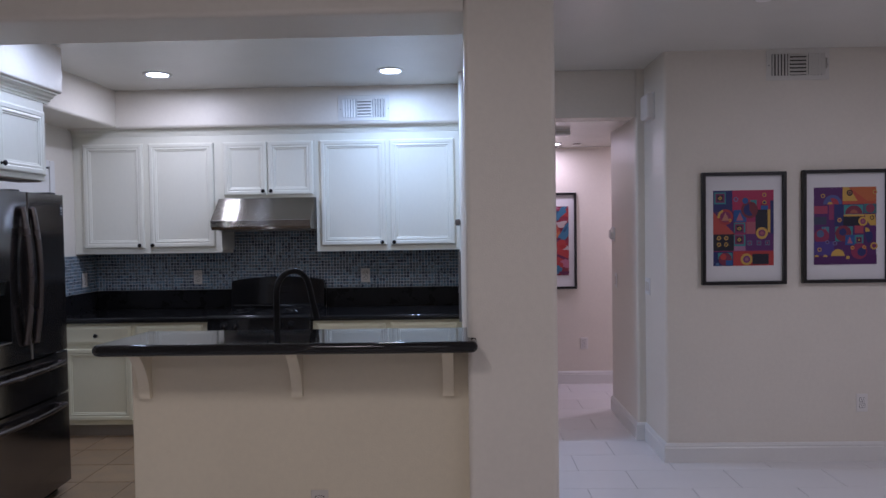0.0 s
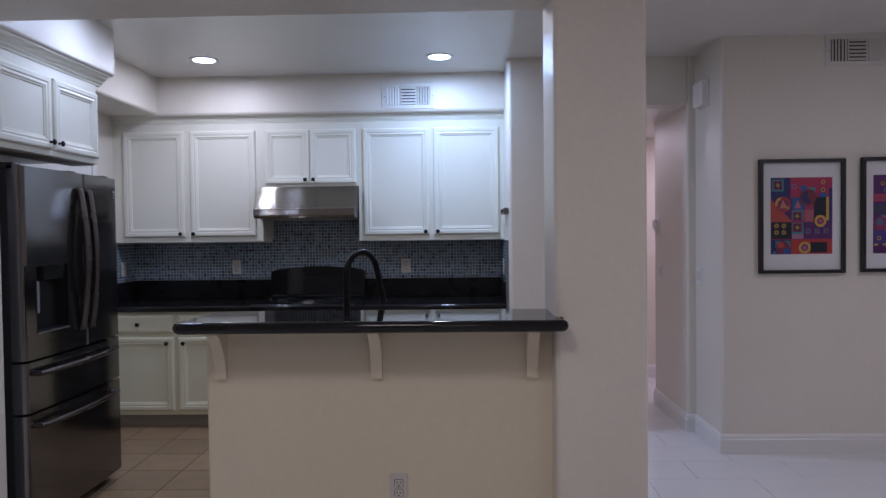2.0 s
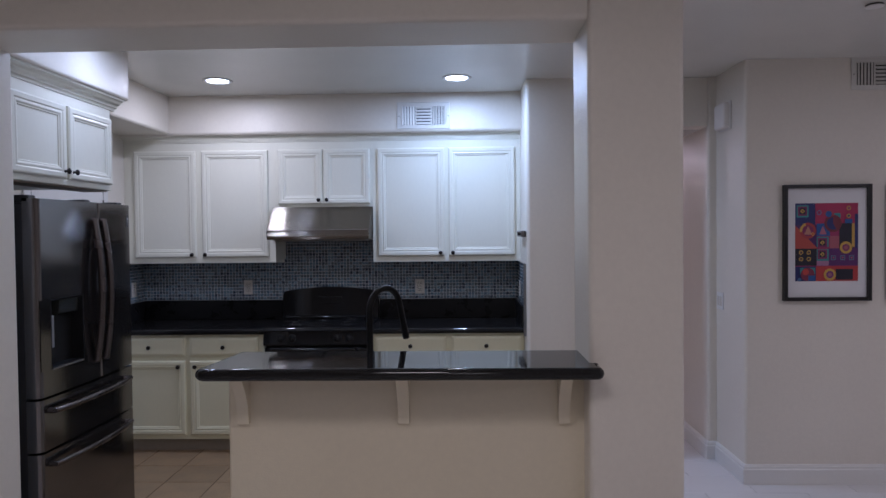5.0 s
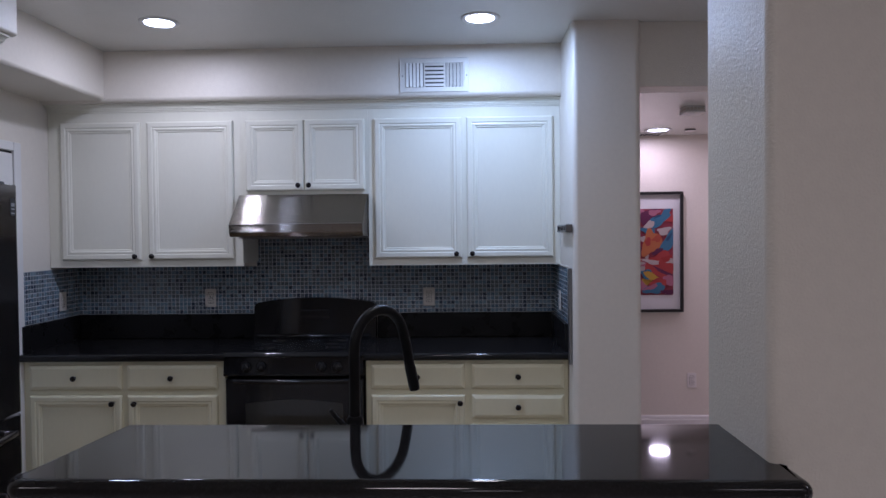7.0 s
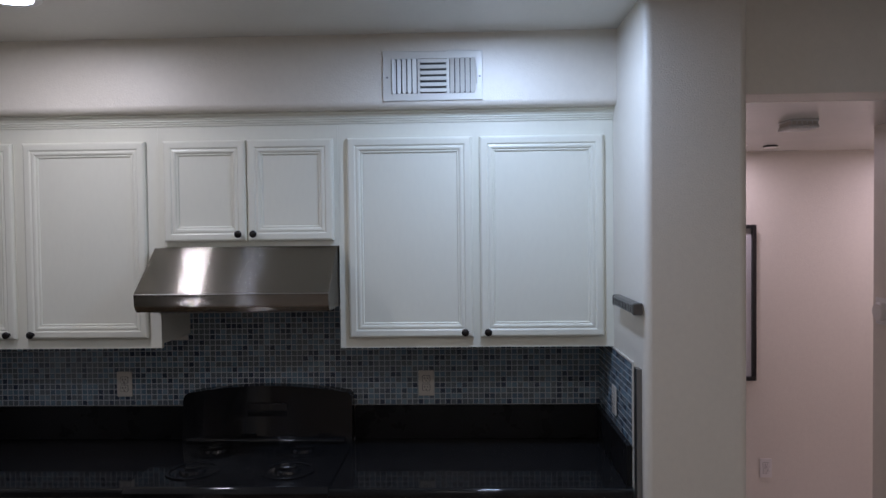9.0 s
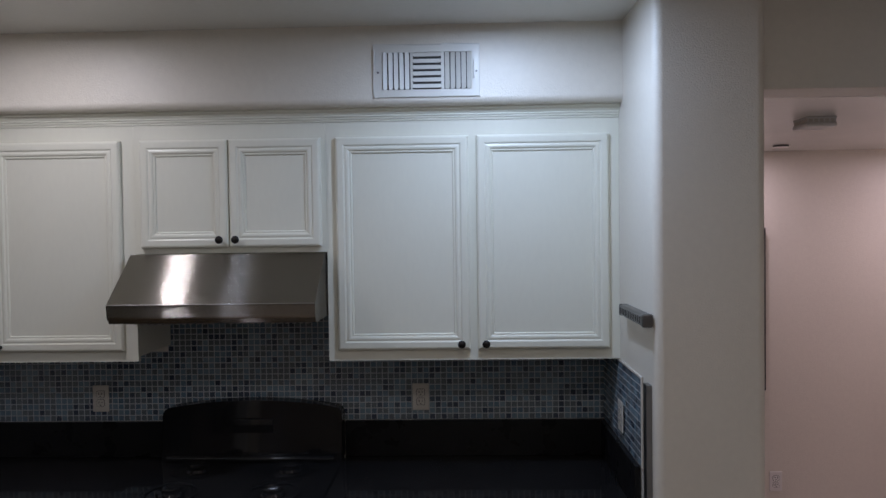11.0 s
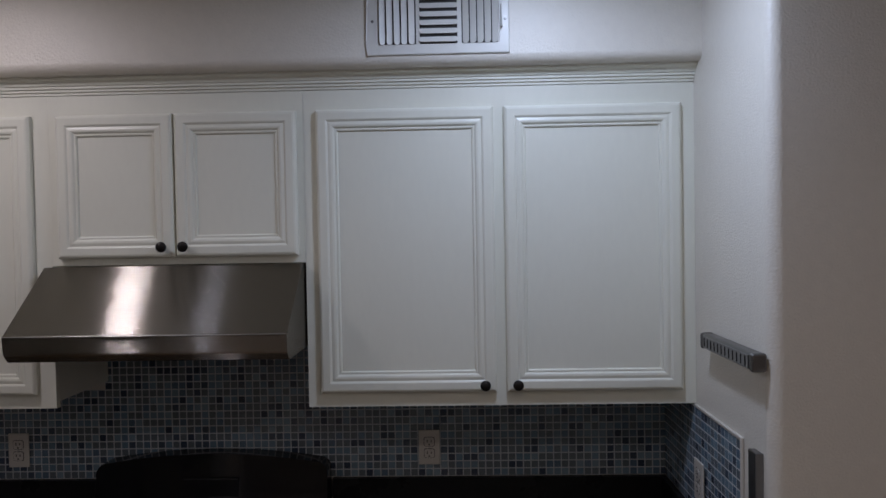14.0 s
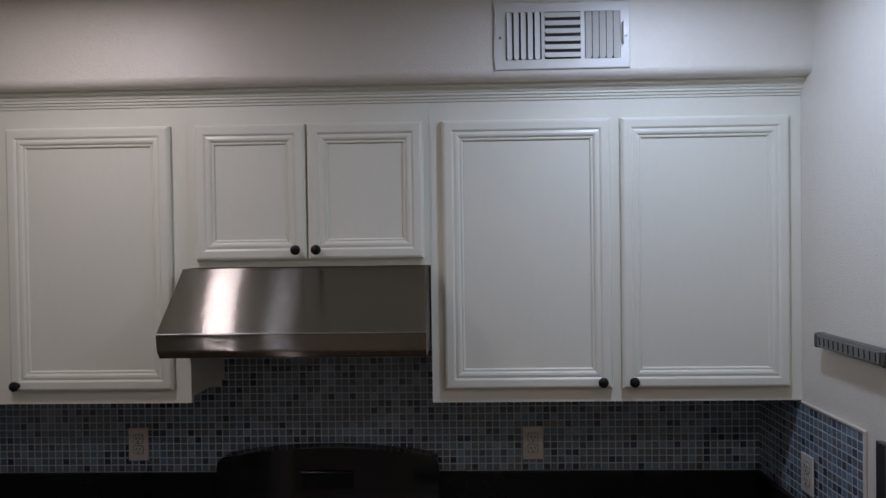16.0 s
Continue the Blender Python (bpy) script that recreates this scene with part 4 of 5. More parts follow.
part("strip_body", box(-0.010, 0.03, -0.018, 0.0, -0.255, 0.254, 0.003, 2), RACK_STEEL, strip, local=True)
part("strip_edge", box(0.0302, 0.034, -0.018, 0.0, -0.255, 0.254, 0.001, 1), RACK_FACE, strip, local=True)


# ---- ceiling lamps and detectors ----
def can_light(x, y, z, lens, label, k=1.0):
    ob = thing("can_light", label, "ceiling light", (x, y, z), 0, "recessed ceiling lights")
    shade(part("trim_ring", lathe([(x * k, z) for x, z in [(0.074, -0.001), (0.099, -0.001), (0.099, -0.003), (0.093, -0.007), (0.087, -0.007), (0.074, -0.005)]], 32), TRIM, ob, local=True))
    part("lens", lathe([(x * k, z) for x, z in [(0, -0.0075), (0.055, -0.0072), (0.0735, -0.0055), (0.0735, -0.0015), (0, -0.0015)]], 32), lens, ob, "glowing white lens", local=True)
    return ob


for x, y, *_ in CANS:
    can_light(x, y, CEIL, LENS_K, "lit recessed ceiling light with white trim in the kitchen")
# fixtures for the added living room lamps, all out of view
for x, y, *_ in ADDED_LIVING_CANS:
    can_light(x, y, CEIL, LENS_L, "wide round ceiling light added out of view to light the living room", 3.0)
for x, y, *_ in HALL_CANS:
    can_light(x, y, HALL_CEIL, LENS_H, "lit recessed ceiling light in the hallway")

sm = thing("smoke_detector", "white square smoke detector on the hallway ceiling", "smoke detector", (0.83, -0.13, HALL_CEIL))
part("base", box(-0.060, 0.060, -0.060, 0.060, -0.008, -0.0005, 0.003, 2), TRIM, sm, local=True)
part("slots", box(-0.056, 0.056, -0.056, 0.056, -0.022, -0.0085), PLATE, sm, "shaded slotted band", local=True)
for i in range(6):
    part("slot_rib", box(-0.056 + i * 0.0216, -0.052 + i * 0.0216, -0.0585, -0.0562, -0.022, -0.0085), TRIM, sm, local=True)
shade(part("cover", box(-0.062, 0.062, -0.062, 0.062, -0.040, -0.0225, 0.008, 3), TRIM, sm, local=True))


def sprinkler(x, y, z):
    ob = thing("sprinkler_cover", "round white sprinkler cover plate on the ceiling", "sprinkler", (x, y, z), 0, "sprinkler plates")
    shade(part("cover_plate", lathe([(0, -0.012), (0.04, -0.012), (0.042, -0.010), (0.04, -0.008), (0, -0.008)], 24), TRIM, ob, local=True))
    part("gap_ring", lathe([(0.0, -0.0075), (0.038, -0.0075), (0.038, -0.001), (0, -0.001)], 24), SLOT, ob, local=True)
    return ob


sprinkler(1.106, 0.785, HALL_CEIL)
sprinkler(1.515, -2.287, CEIL)
hv = thing("ceiling_vent", "dark slotted return vent on the hallway ceiling", "air vent", (0.80, 0.985, HALL_CEIL))
part("frame", box(-0.16, 0.16, -0.06, 0.06, -0.008, -0.0005, 0.002, 1), TRIM, hv, local=True)
for i in range(9):
    part("slat", box(-0.14 + i * 0.032, -0.12 + i * 0.032, -0.045, 0.045, -0.0105, -0.0082), VENT_DARK, hv, local=True)


# ---- framed prints ----
PAINTS = {}


def paint(r, g, b):
    key = (r, g, b)
    if key not in PAINTS:
        PAINTS[key] = material("print_ink", tuple(0.8 * c for c in key), 0.5, var=0.04, vscale=15)
    return PAINTS[key]


class Print:
    """Flat printed shapes in a unit square, 0.15 mm apart in depth."""

    def __init__(self, w, h):
        self.w, self.h, self.bm, self.mats, self.layer = w, h, bmesh.new(), [], 0

    def add(self, pts, col):
        m = paint(*col)
        if m not in self.mats:
            self.mats.append(m)
        self.layer += 1
        y = -0.0001 * self.layer
        f = self.bm.faces.new([self.bm.verts.new(((u - 0.5) * self.w, y, (v - 0.5) * self.h)) for u, v in pts])
        f.material_index = self.mats.index(m)
        if f.normal.y > 0:
            f.normal_flip()

    def rect(self, u0, v0, u1, v1, col):
        self.add([(u0, v0), (u1, v0), (u1, v1), (u0, v1)], col)

    def disc(self, u, v, r, col, a0=0.0, a1=360.0):
        n = 24
        k = self.w / self.h
        pts = [(u + r * math.cos(radians(a0 + (a1 - a0) * i / n)), v + r * k * math.sin(radians(a0 + (a1 - a0) * i / n))) for i in range(n if a1 - a0 > 359 else n + 1)]
        if a1 - a0 < 359:
            pts.append((u, v))
        self.add(pts, col)

    def ring(self, u, v, r, col, inner, core=None):
        self.disc(u, v, r, col)
        self.disc(u, v, r * 0.6, inner)
        if core:
            self.disc(u, v, r * 0.32, core)

    def tile(self, u, v, s, outer, inner, core):
        k = self.w / self.h
        self.rect(u - s, v - s * k, u + s, v + s * k, outer)
        self.rect(u - s * 0.62, v - s * k * 0.62, u + s * 0.62, v + s * k * 0.62, inner)
        self.add([(u, v - s * k * 0.5), (u + s * 0.5, v), (u, v + s * k * 0.5), (u - s * 0.5, v)], core)
        self.add([(u, v - s * k * 0.2), (u + s * 0.2, v), (u, v + s * k * 0.2), (u - s * 0.2, v)], inner)


NAVY, PURP, RED, MAG = (0.025, 0.03, 0.16), (0.09, 0.02, 0.14), (0.55, 0.06, 0.05), (0.36, 0.03, 0.13)
YEL, TEAL, BLUE, INK, PINK = (0.68, 0.42, 0.08), (0.06, 0.30, 0.32), (0.03, 0.11, 0.36), (0.012, 0.012, 0.03), (0.5, 0.16, 0.24)


def framed_print(loc, w, h, bar_w, art_w, art_h, label, group):
    ob = thing("framed_print", label, "picture", loc, 0, group)
    for nm, x0, x1, z0, z1 in (("side", -w / 2, -w / 2 + bar_w, -h / 2, h / 2), ("side", w / 2 - bar_w, w / 2, -h / 2, h / 2),
                               ("rail", -w / 2 + bar_w, w / 2 - bar_w, -h / 2, -h / 2 + bar_w), ("rail", -w / 2 + bar_w, w / 2 - bar_w, h / 2 - bar_w, h / 2)):
        part("frame_" + nm, box(x0, x1, -0.036, -0.001, z0, z1, 0.0015, 1), FRAME, ob, local=True)
    part("mat_board", box(-w / 2 + bar_w, w / 2 - bar_w, -0.012, -0.002, -h / 2 + bar_w, h / 2 - bar_w), MAT_BOARD, ob, "white mat board", local=True)
    art = Print(art_w, art_h)
    return ob, art


def finish(ob, art, lift=0.0):
    bmesh.ops.translate(art.bm, verts=art.bm.verts, vec=(0, -0.0125, lift))
    me = bpy.data.meshes.new("artwork")
    art.bm.to_mesh(me)
    art.bm.free()
    for m in art.mats:
        me.materials.append(m)
    o = new("artwork", me)
    o.parent = ob
    tagged(o, "printed abstract artwork")


p1, A = framed_print((1.8185, PIC_Y - 0.0005, 1.516), 0.535, 0.722, 0.022, 0.385, 0.485, "black framed print of geometric blocks, rings and diamonds", "geometric prints")
A.rect(0, 0, 1, 1, MAG)
A.rect(0, 0.72, 0.32, 1, NAVY)
A.rect(0.32, 0.72, 1.0, 1, (0.46, 0.03, 0.11))
A.rect(0.0, 0.42, 0.36, 0.72, (0.50, 0.08, 0.06))
A.add([(0.0, 0.72), (0.36, 0.42), (0.36, 0.72)], PURP)
A.rect(0.0, 0.2, 0.34, 0.42, INK)
A.rect(0.0, 0.0, 0.33, 0.19, NAVY)
A.rect(0.33, 0.0, 1.0, 0.19, (0.52, 0.05, 0.05))
A.rect(0.52, 0.2, 1.0, 0.42, (0.12, 0.025, 0.16))
A.rect(0.55, 0.42, 0.72, 0.58, (0.45, 0.12, 0.16))
A.rect(0.70, 0.42, 0.93, 0.74, INK)
A.rect(0.9, 0.44, 0.945, 0.74, YEL)
A.rect(0.945, 0.42, 1.0, 0.86, NAVY)
A.rect(0.02, 0.82, 0.21, 0.975, TEAL)
A.tile(0.115, 0.90, 0.075, (0.20, 0.03, 0.12), INK, YEL)
A.rect(0.34, 0.58, 0.55, 0.74, BLUE)
A.add([(0.38, 0.60), (0.50, 0.60), (0.44, 0.71)], PINK)
A.rect(0.52, 0.73, 0.72, 0.87, TEAL)
A.disc(0.60, 0.74, 0.14, (0.20, 0.03, 0.05))
A.disc(0.60, 0.74, 0.10, NAVY, 90, 300)
A.disc(0.53, 0.84, 0.09, (0.42, 0.06, 0.10), 0, 180)
A.disc(0.53, 0.86, 0.05, BLUE)
A.disc(0.20, 0.65, 0.13, (0.42, 0.05, 0.06))
A.disc(0.20, 0.65, 0.13, YEL, 110, 190)
A.disc(0.20, 0.65, 0.09, (0.25, 0.03, 0.12))
A.add([(0.14, 0.60), (0.27, 0.60), (0.20, 0.71)], (0.55, 0.25, 0.18))
A.rect(0.34, 0.44, 0.53, 0.57, TEAL)
A.tile(0.43, 0.495, 0.075, (0.22, 0.03, 0.12), INK, YEL)
A.rect(0.34, 0.26, 0.53, 0.41, TEAL)
A.tile(0.43, 0.345, 0.075, (0.22, 0.03, 0.12), INK, YEL)
A.rect(0.34, 0.20, 0.53, 0.26, (0.42, 0.2, 0.35))
for u in (0.09, 0.21):
    for v in (0.285, 0.37):
        A.ring(u, v, 0.035, YEL, INK, (0.2, 0.1, 0.1))
for u in (0.60, 0.75, 0.89):
    A.rect(u - 0.037, 0.27, u + 0.037, 0.33, (0.16, 0.24, 0.34))
    A.rect(u - 0.026, 0.28, u + 0.026, 0.32, PURP)
    A.rect(u - 0.004, 0.285, u + 0.004, 0.315, PINK)
    A.rect(u - 0.018, 0.297, u + 0.018, 0.303, PINK)
A.ring(0.80, 0.43, 0.098, YEL, (0.24, 0.05, 0.14), (0.42, 0.12, 0.16))
A.ring(0.545, 0.085, 0.098, YEL, (0.2, 0.04, 0.2), (0.38, 0.16, 0.22))
A.rect(0.64, 0.02, 0.91, 0.155, INK)
A.rect(0.07, 0.09, 0.31, 0.175, TEAL)
A.disc(0.19, 0.09, 0.11, (0.22, 0.03, 0.07))
A.disc(0.16, 0.12, 0.05, RED)
A.rect(0.2, 0.01, 0.31, 0.075, BLUE)
A.disc(0.06, 0.02, 0.03, (0.1, 0.2, 0.4))
A.ring(0.84, 0.935, 0.034, YEL, (0.3, 0.03, 0.16))
A.ring(0.84, 0.835, 0.034, YEL, NAVY)
A.rect(0.78, 0.74, 0.9, 0.795, BLUE)
A.ring(0.37, 0.88, 0.04, (0.2, 0.22, 0.4), MAG)
A.ring(0.27, 0.605, 0.026, YEL, RED)
finish(p1, A, 0.003)

p2, A = framed_print((2.4635, PIC_Y - 0.0005, 1.5205), 0.548, 0.724, 0.022, 0.395, 0.495, "black framed print of purple geometric shapes with yellow accents", "geometric prints")
A.rect(0, 0, 1, 1, (0.10, 0.02, 0.15))
A.rect(0.46, 0.78, 1, 1, (0.55, 0.10, 0.05))
A.add([(0.46, 1.0), (0.46, 0.82), (0.70, 0.82), (0.56, 1.0)], YEL)
A.add([(0.6, 0.98), (0.85, 0.82), (1.0, 0.82), (1.0, 1.0), (0.62, 1.0)], (0.58, 0.16, 0.05))
A.ring(0.575, 0.925, 0.05, INK, (0.4, 0.2, 0.1), INK)
A.disc(0.30, 0.78, 0.15, (0.10, 0.12, 0.34), 0, 180)
A.disc(0.30, 0.78, 0.10, (0.45, 0.05, 0.08), 0, 110)
A.disc(0.26, 0.78, 0.04, YEL, 0, 180)
A.rect(0.0, 0.66, 0.22, 0.76, (0.42, 0.06, 0.13))
A.rect(0.24, 0.58, 0.32, 0.78, (0.30, 0.04, 0.14))
A.rect(0.33, 0.50, 0.47, 0.78, NAVY)
A.rect(0.48, 0.64, 0.79, 0.77, TEAL)
A.disc(0.64, 0.65, 0.14, (0.22, 0.03, 0.07), 0, 180)
A.disc(0.64, 0.66, 0.06, (0.4, 0.12, 0.08), 0, 180)
A.rect(0.48, 0.62, 0.80, 0.645, YEL)
A.rect(0.47, 0.5, 0.80, 0.62, INK)
A.add([(0.80, 0.645), (0.98, 0.645), (1.0, 0.5), (0.9, 0.5)], YEL)
A.ring(0.93, 0.60, 0.035, INK, YEL)
A.ring(0.785, 0.555, 0.075, YEL, (0.3, 0.06, 0.16), (0.4, 0.14, 0.18))
A.rect(0.80, 0.66, 1.0, 0.78, (0.06, 0.18, 0.22))
A.disc(0.9, 0.72, 0.07, (0.3, 0.05, 0.1))
A.rect(0.0, 0.52, 0.2, 0.62, (0.05, 0.06, 0.12))
A.rect(0.12, 0.40, 0.24, 0.49, (0.10, 0.28, 0.36))
A.add([(0.14, 0.41), (0.22, 0.41), (0.18, 0.48)], PINK)
A.rect(0.34, 0.30, 0.62, 0.49, TEAL)
A.disc(0.47, 0.40, 0.13, (0.22, 0.03, 0.06))
A.disc(0.46, 0.42, 0.06, NAVY)
A.rect(0.5, 0.25, 0.65, 0.38, BLUE)
A.add([(0.53, 0.27), (0.62, 0.27), (0.57, 0.36)], PINK)
A.rect(0.65, 0.4, 0.79, 0.5, (0.42, 0.06, 0.10))
A.rect(0.65, 0.27, 0.79, 0.38, TEAL)
A.tile(0.72, 0.315, 0.045, (0.22, 0.03, 0.12), INK, YEL)
A.disc(0.82, 0.36, 0.12, NAVY, -70, 90)
A.disc(0.82, 0.42, 0.07, YEL, 0, 90)
A.disc(0.12, 0.37, 0.12, (0.30, 0.03, 0.10))
A.disc(0.10, 0.40, 0.06, (0.1, 0.15, 0.3))
A.rect(0.0, 0.12, 0.32, 0.30, (0.08, 0.05, 0.28))
A.rect(0.0, 0.0, 1.0, 0.12, (0.09, 0.015, 0.13))
A.disc(0.38, 0.11, 0.11, YEL, 0, 180)
A.disc(0.04, 0.1, 0.035, YEL, 0, 180)
A.disc(0.18, 0.1, 0.035, YEL, 0, 180)
A.disc(0.72, 0.17, 0.13, (0.30, 0.03, 0.10))
A.disc(0.76, 0.16, 0.07, NAVY)
A.disc(0.54, 0.09, 0.03, YEL)
A.ring(0.14, 0.89, 0.034, YEL, PURP)
A.ring(0.405, 0.575, 0.034, YEL, (0.3, 0.04, 0.14))
A.ring(0.085, 0.195, 0.034, YEL, (0.1, 0.03, 0.2))
A.ring(0.21, 0.29, 0.032, (0.2, 0.2, 0.4), PURP)
A.ring(0.33, 0.275, 0.036, (0.2, 0.2, 0.4), PURP)
A.ring(0.955, 0.235, 0.058, YEL, (0.2, 0.03, 0.12))
A.ring(0.61, 0.215, 0.03, YEL, RED)
A.ring(0.80, 0.22, 0.03, YEL, RED)
A.ring(0.97, 0.93, 0.035, (0.6, 0.45, 0.1), RED)
finish(p2, A, 0.003)

p3, A = framed_print((0.845, FAR_Y - 0.0005, 1.411), 0.58, 0.94, 0.022, 0.43, 0.675, "black framed print of swirling red, yellow and blue shapes", "hallway print")
A.rect(0, 0, 1, 1, (0.30, 0.03, 0.06))
rnd = random.Random(7)
CRIM, WINE, ROSE, SKY, DEEP, GOLD, AMBER, PALE = (0.47, 0.05, 0.05), (0.14, 0.02, 0.08), (0.50, 0.17, 0.26), (0.06, 0.20, 0.34), (0.03, 0.09, 0.2), (0.62, 0.36, 0.04), (0.56, 0.17, 0.06), (0.60, 0.50, 0.49)


def swirl(u, v, ru, rv, turn, col, wave):
    """A soft leaf-like shape, cut off at the edges of the sheet."""
    pts = []
    for k in range(28):
        t = 2 * math.pi * k / 28
        s = 1 + 0.16 * math.sin(3 * t + wave) + 0.08 * math.sin(5 * t + 2 * wave)
        x, z = ru * s * math.cos(t), rv * s * math.sin(t) + 0.3 * rv * math.cos(t) ** 2
        a = radians(turn)
        pts.append((min(1, max(0, u + x * math.cos(a) - z * math.sin(a))), min(1, max(0, v + 0.64 * (x * math.sin(a) + z * math.cos(a))))))
    A.add(pts, col)


for i in range(46):
    swirl(rnd.uniform(0.03, 0.52), rnd.uniform(0.04, 0.96), rnd.uniform(0.07, 0.17), rnd.uniform(0.04, 0.08), rnd.uniform(0, 180),
          rnd.choice([CRIM, CRIM, WINE, ROSE, SKY, SKY, DEEP, GOLD, AMBER, AMBER, PALE]), i)
for i, (u, v, ru, rv, turn, col) in enumerate((
        (0.55, 0.90, 0.22, 0.14, 20, WINE), (0.94, 0.90, 0.10, 0.20, 80, CRIM), (0.66, 0.955, 0.11, 0.05, 10, ROSE), (0.74, 0.86, 0.22, 0.09, 30, SKY), (0.88, 0.95, 0.13, 0.06, 60, SKY),
        (0.72, 0.91, 0.07, 0.02, 25, DEEP), (0.57, 0.81, 0.11, 0.06, 35, PALE), (0.54, 0.745, 0.15, 0.05, -10, SKY), (0.62, 0.60, 0.24, 0.17, 70, AMBER), (0.72, 0.66, 0.10, 0.06, 40, (0.5, 0.09, 0.05)),
        (0.84, 0.74, 0.12, 0.07, 15, PALE), (0.92, 0.62, 0.24, 0.09, 62, SKY), (0.93, 0.67, 0.09, 0.025, 55, DEEP), (0.55, 0.62, 0.08, 0.05, 80, CRIM), (0.72, 0.505, 0.11, 0.045, 25, WINE),
        (0.78, 0.33, 0.26, 0.24, 10, CRIM), (0.60, 0.385, 0.16, 0.04, -12, PALE), (0.94, 0.40, 0.06, 0.08, 60, PALE), (0.82, 0.27, 0.20, 0.03, -25, WINE), (0.88, 0.42, 0.10, 0.05, 20, (0.4, 0.03, 0.03)),
        (0.52, 0.24, 0.09, 0.09, 30, SKY), (0.63, 0.21, 0.20, 0.055, -28, GOLD), (0.93, 0.17, 0.09, 0.11, 60, ROSE), (0.72, 0.13, 0.16, 0.09, 15, CRIM), (0.66, 0.07, 0.20, 0.09, 12, SKY),
        (0.60, 0.09, 0.13, 0.035, 20, ROSE), (0.90, 0.03, 0.12, 0.05, 0, WINE))):
    swirl(u, v, ru, rv, turn, col, 0.7 * i)
finish(p3, A, 0.0)


# ---- mosaic tiles ----
PITCH, GAP = 0.0254, 0.0034


def tile_mesh(s, d, mat, name):
    bm = bmesh.new()
    box(-s / 2, s / 2, -d, 0, -s / 2, s / 2, bm=bm)
    top_edges = [e for e in bm.edges if all(v.co.y < -d / 2 for v in e.verts)]
    bmesh.ops.bevel(bm, geom=top_edges, offset=0.0012, segments=1, profile=0.5, affect="EDGES")
    me = bpy.data.meshes.new(name)
    bm.to_mesh(me)
    bm.free()
    me.materials.append(mat)
    return me


def mosaic(name, cells, origin, rz, backing, single, label):
    """A field of glass tiles; cells (i, k) whose test single(i, k) holds are pieces of their own."""
    m0 = Matrix.Translation(origin) @ Matrix.Rotation(radians(rz), 4, "Z")
    bm = backing()
    bmesh.ops.transform(bm, matrix=m0, verts=bm.verts)
    base = struct(name, bm, GROUT, label, "backsplash")
    piece = tile_mesh(PITCH - GAP, 0.003, TILE_ONE, "tile")
    verts, faces = [], []
    for i, k in cells:
        c = Vector((PITCH * (i + 0.5), -0.003, PITCH * (k + 0.5)))
        if single(i, k):
            o = new("tile", piece)
            o.parent = base
            o.matrix_basis = m0 @ Matrix.Translation(c)
        else:
            n = len(verts)
            s, q = (PITCH - GAP) / 2, (PITCH - GAP) / 2 - 0.0012
            for e, y in ((s, 0.0), (s, -0.0018), (q, -0.003)):
                for sx, sz in ((-1, -1), (1, -1), (1, 1), (-1, 1)):
                    verts.append(m0 @ (c + Vector((sx * e, y, sz * e))))
            for r in (0, 4):
                for j in range(4):
                    j2 = (j + 1) % 4
                    faces.append((n + r + j, n + r + j2, n + r + 4 + j2, n + r + 4 + j))
            faces.append((n + 8, n + 9, n + 10, n + 11))
    if verts:
        me = bpy.data.meshes.new("tile_field")
        me.from_pydata(verts, [], faces)
        me.materials.append(TILE_MANY)
        f = new("tile_field", me)
        f.parent = base
        tagged(f, "small blue and grey glass tiles", kind="stuff")
    return base


# back wall: between the upstand and the cabinets, and up behind the hood
X0, Z0 = -3.0704, 1.0695
cells = [(i, k) for i in range(121) for k in range(12)] + [(i, k) for i in range(46, 77) for k in range(12, 19)]


def back_plate():
    bm = box(0, 120.5 * PITCH, -0.005, -0.001, 0, 12 * PITCH)
    return box(46 * PITCH, 77 * PITCH, -0.005, -0.001, 12 * PITCH, 19 * PITCH, bm=bm)


mosaic("backsplash_back", cells, (X0, 0, Z0), 0, back_plate, lambda i, k: i >= 97 and k < 12, "blue and grey glass mosaic backsplash behind the worktop")
side = [(i, k) for i in range(25) for k in range(12)]
mosaic("backsplash_right", side, (0.0, -0.006, Z0), -90, lambda: box(0, 25 * PITCH, -0.005, -0.001, 0, 12 * PITCH), lambda i, k: i >= 2, "blue glass mosaic backsplash on the side wall")
mosaic("backsplash_left", side, (BACK_L, -0.006 - 25 * PITCH, Z0), 90, lambda: box(0, 25 * PITCH, -0.005, -0.001, 0, 12 * PITCH), lambda i, k: False, "blue glass mosaic backsplash on the side wall")
b = box(-0.009, -0.0005, -0.654, -0.645, 1.069, 1.384, 0.003, 2)
box(-0.009, -0.0005, -0.6445, -0.315, 1.375, 1.384, 0.003, 2, b)
struct("backsplash_trim", b, PLATE, "cream bullnose tile edging", "trim")


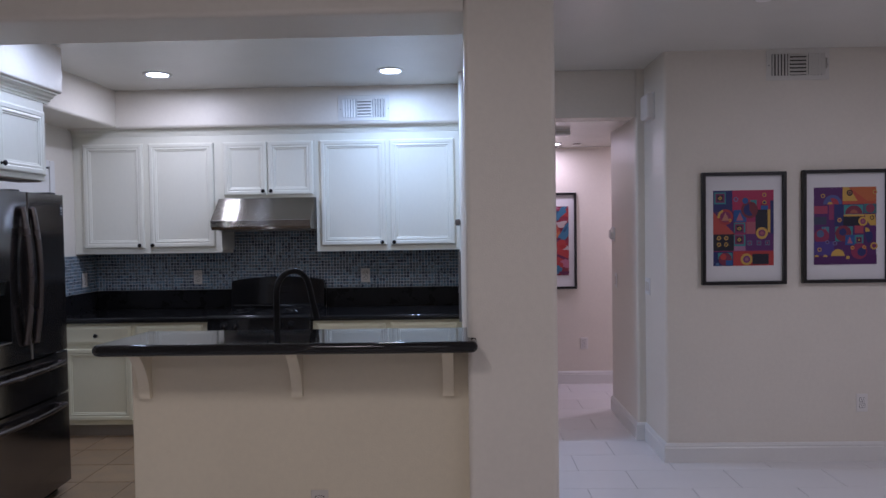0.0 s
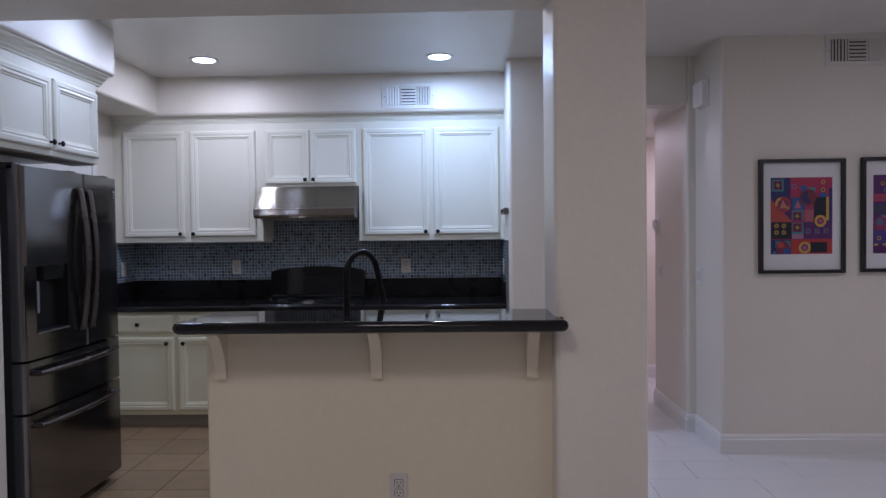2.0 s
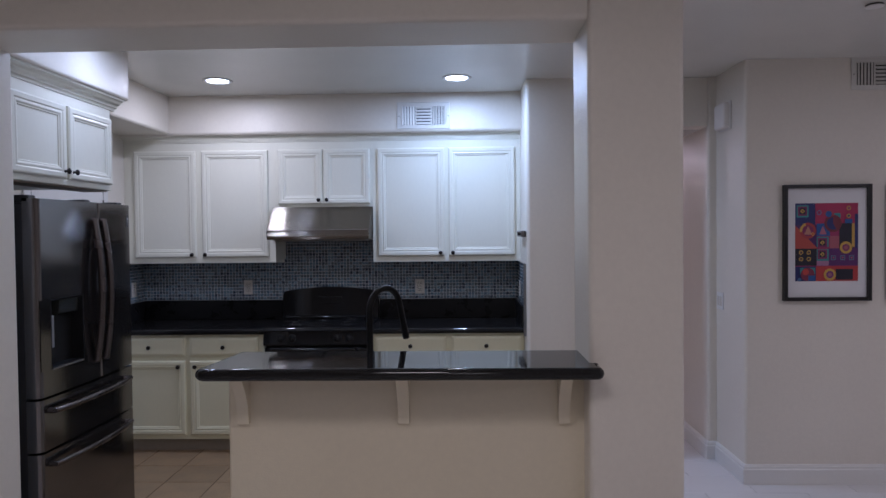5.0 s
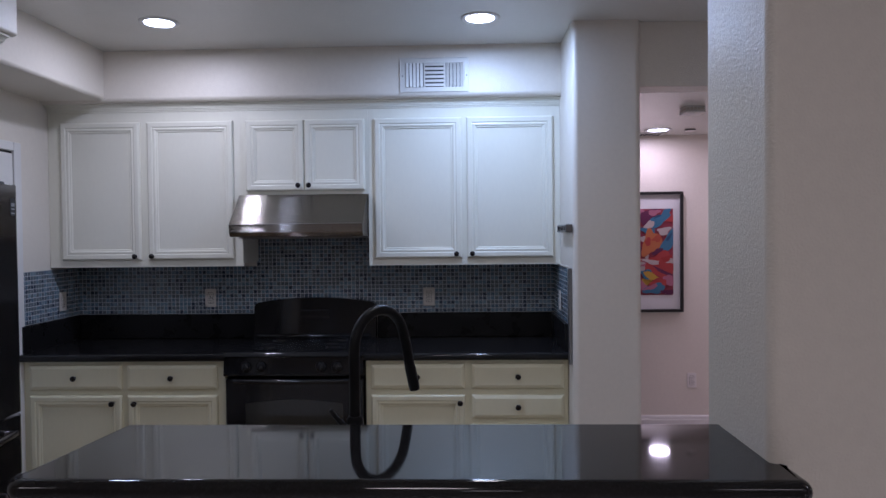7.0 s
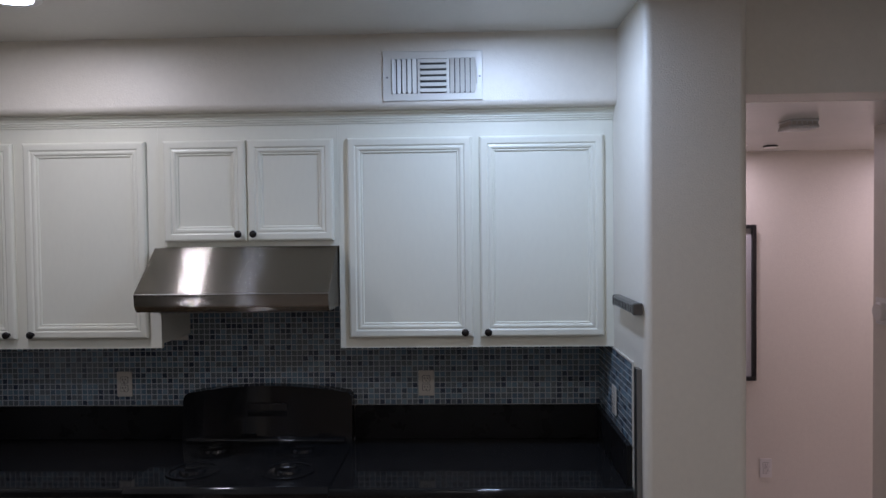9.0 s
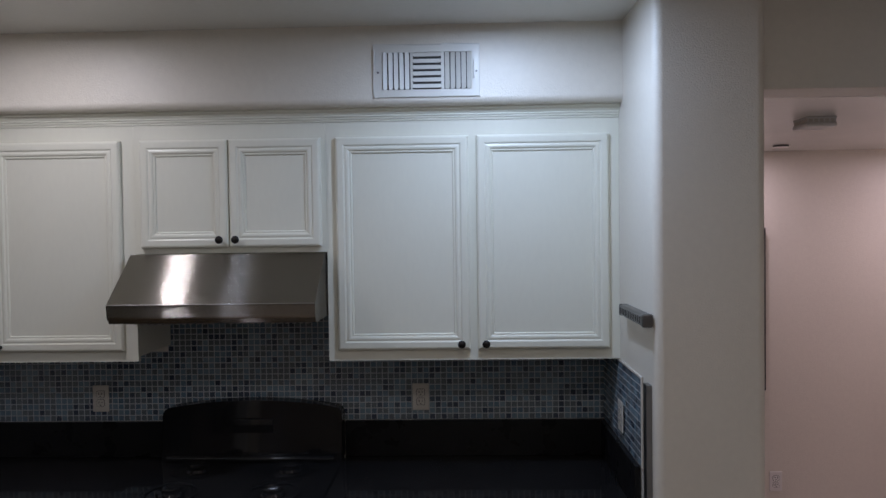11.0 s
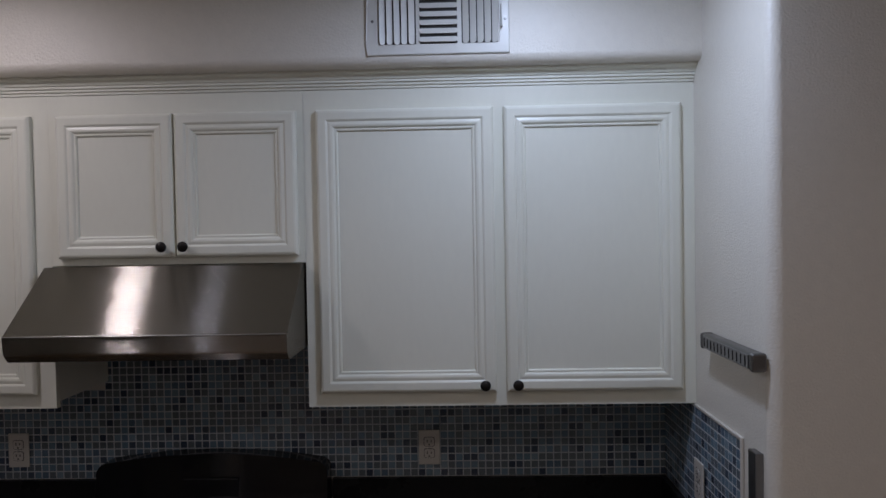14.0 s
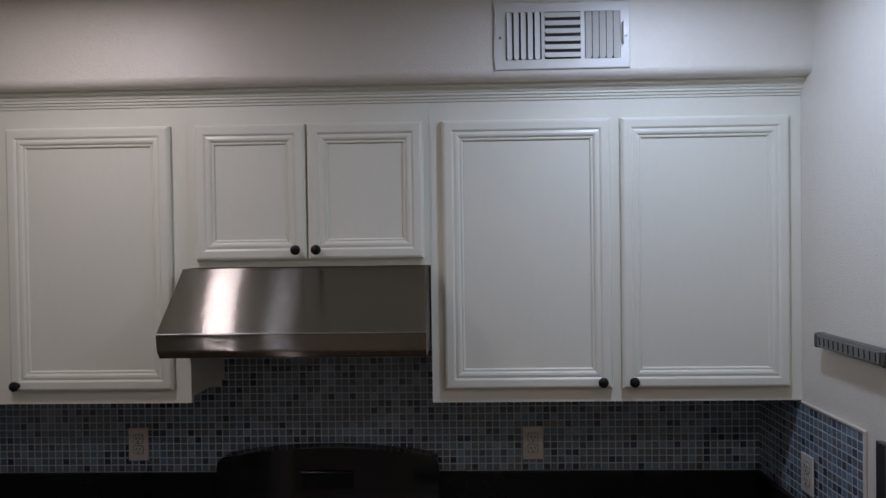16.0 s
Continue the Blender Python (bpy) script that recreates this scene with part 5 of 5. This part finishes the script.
# ---- floors ----
def floor_tiles(name, x0, x1, y0, y1, px, py, ox, oy, stagger, tile_mat, grout_mat, label, near, gap):
    base = struct(name, box(x0, x1, y0, y1, -0.08, -0.0025), grout_mat, label, "floor")
    bm = bmesh.new()
    box(-px / 2 + gap / 2, px / 2 - gap / 2, -py / 2 + gap / 2, py / 2 - gap / 2, -0.008, 0.0, bm=bm)
    bmesh.ops.bevel(bm, geom=[e for e in bm.edges if all(v.co.z > -0.004 for v in e.verts)], offset=0.0015, segments=1, profile=0.5, affect="EDGES")
    me = bpy.data.meshes.new("tile")
    bm.to_mesh(me)
    bm.free()
    me.materials.append(tile_mat)
    rest = bmesh.new()
    j0, j1 = math.floor((y0 - oy) / py), math.ceil((y1 - oy) / py)
    for j in range(j0, j1):
        sh = stagger * (j % 2)
        for i in range(math.floor((x0 - ox - sh) / px), math.ceil((x1 - ox - sh) / px)):
            a, b2, c, d = ox + sh + i * px, ox + sh + (i + 1) * px, oy + j * py, oy + (j + 1) * py
            whole = a >= x0 and b2 <= x1 and c >= y0 and d <= y1
            if whole and near((a + b2) / 2, (c + d) / 2):
                o = new("tile", me)
                o.parent = base
                o.location = ((a + b2) / 2, (c + d) / 2, 0)
            else:
                a, b2, c, d = max(a, x0), min(b2, x1), max(c, y0), min(d, y1)
                if b2 - a > 0.01 and d - c > 0.01:
                    box(a + gap / 2, b2 - gap / 2, c + gap / 2, d - gap / 2, -0.008, 0.0, bm=rest)
    f = part("tile_field", rest, tile_mat, base)
    tagged(f, "floor tiles", kind="stuff")
    return base


floor_tiles("floor_kitchen", BACK_L - 0.12, STUB_R, -2.88, 0.12, 0.330, 0.322, -2.396, -1.222, 0.0, KITCHEN_TILE, KITCHEN_GROUT,
            "beige square ceramic tile floor with dark grout", lambda x, y: True, 0.006)
floor_tiles("floor_hall", STUB_R, 4.72, -2.88, FAR_Y + 0.12, 0.61, 0.305, 0.723, -1.405, 0.295, WHITE_TILE, WHITE_GROUT,
            "glossy white rectangular tile floor in running bond", lambda x, y: x < 3.4, 0.003)
floor_tiles("floor_living", -4.72, 4.72, -9.12, -2.88, 0.61, 0.305, 0.723, -1.405, 0.295, WHITE_TILE, WHITE_GROUT,
            "glossy white rectangular tile floor", lambda x, y: False, 0.003)
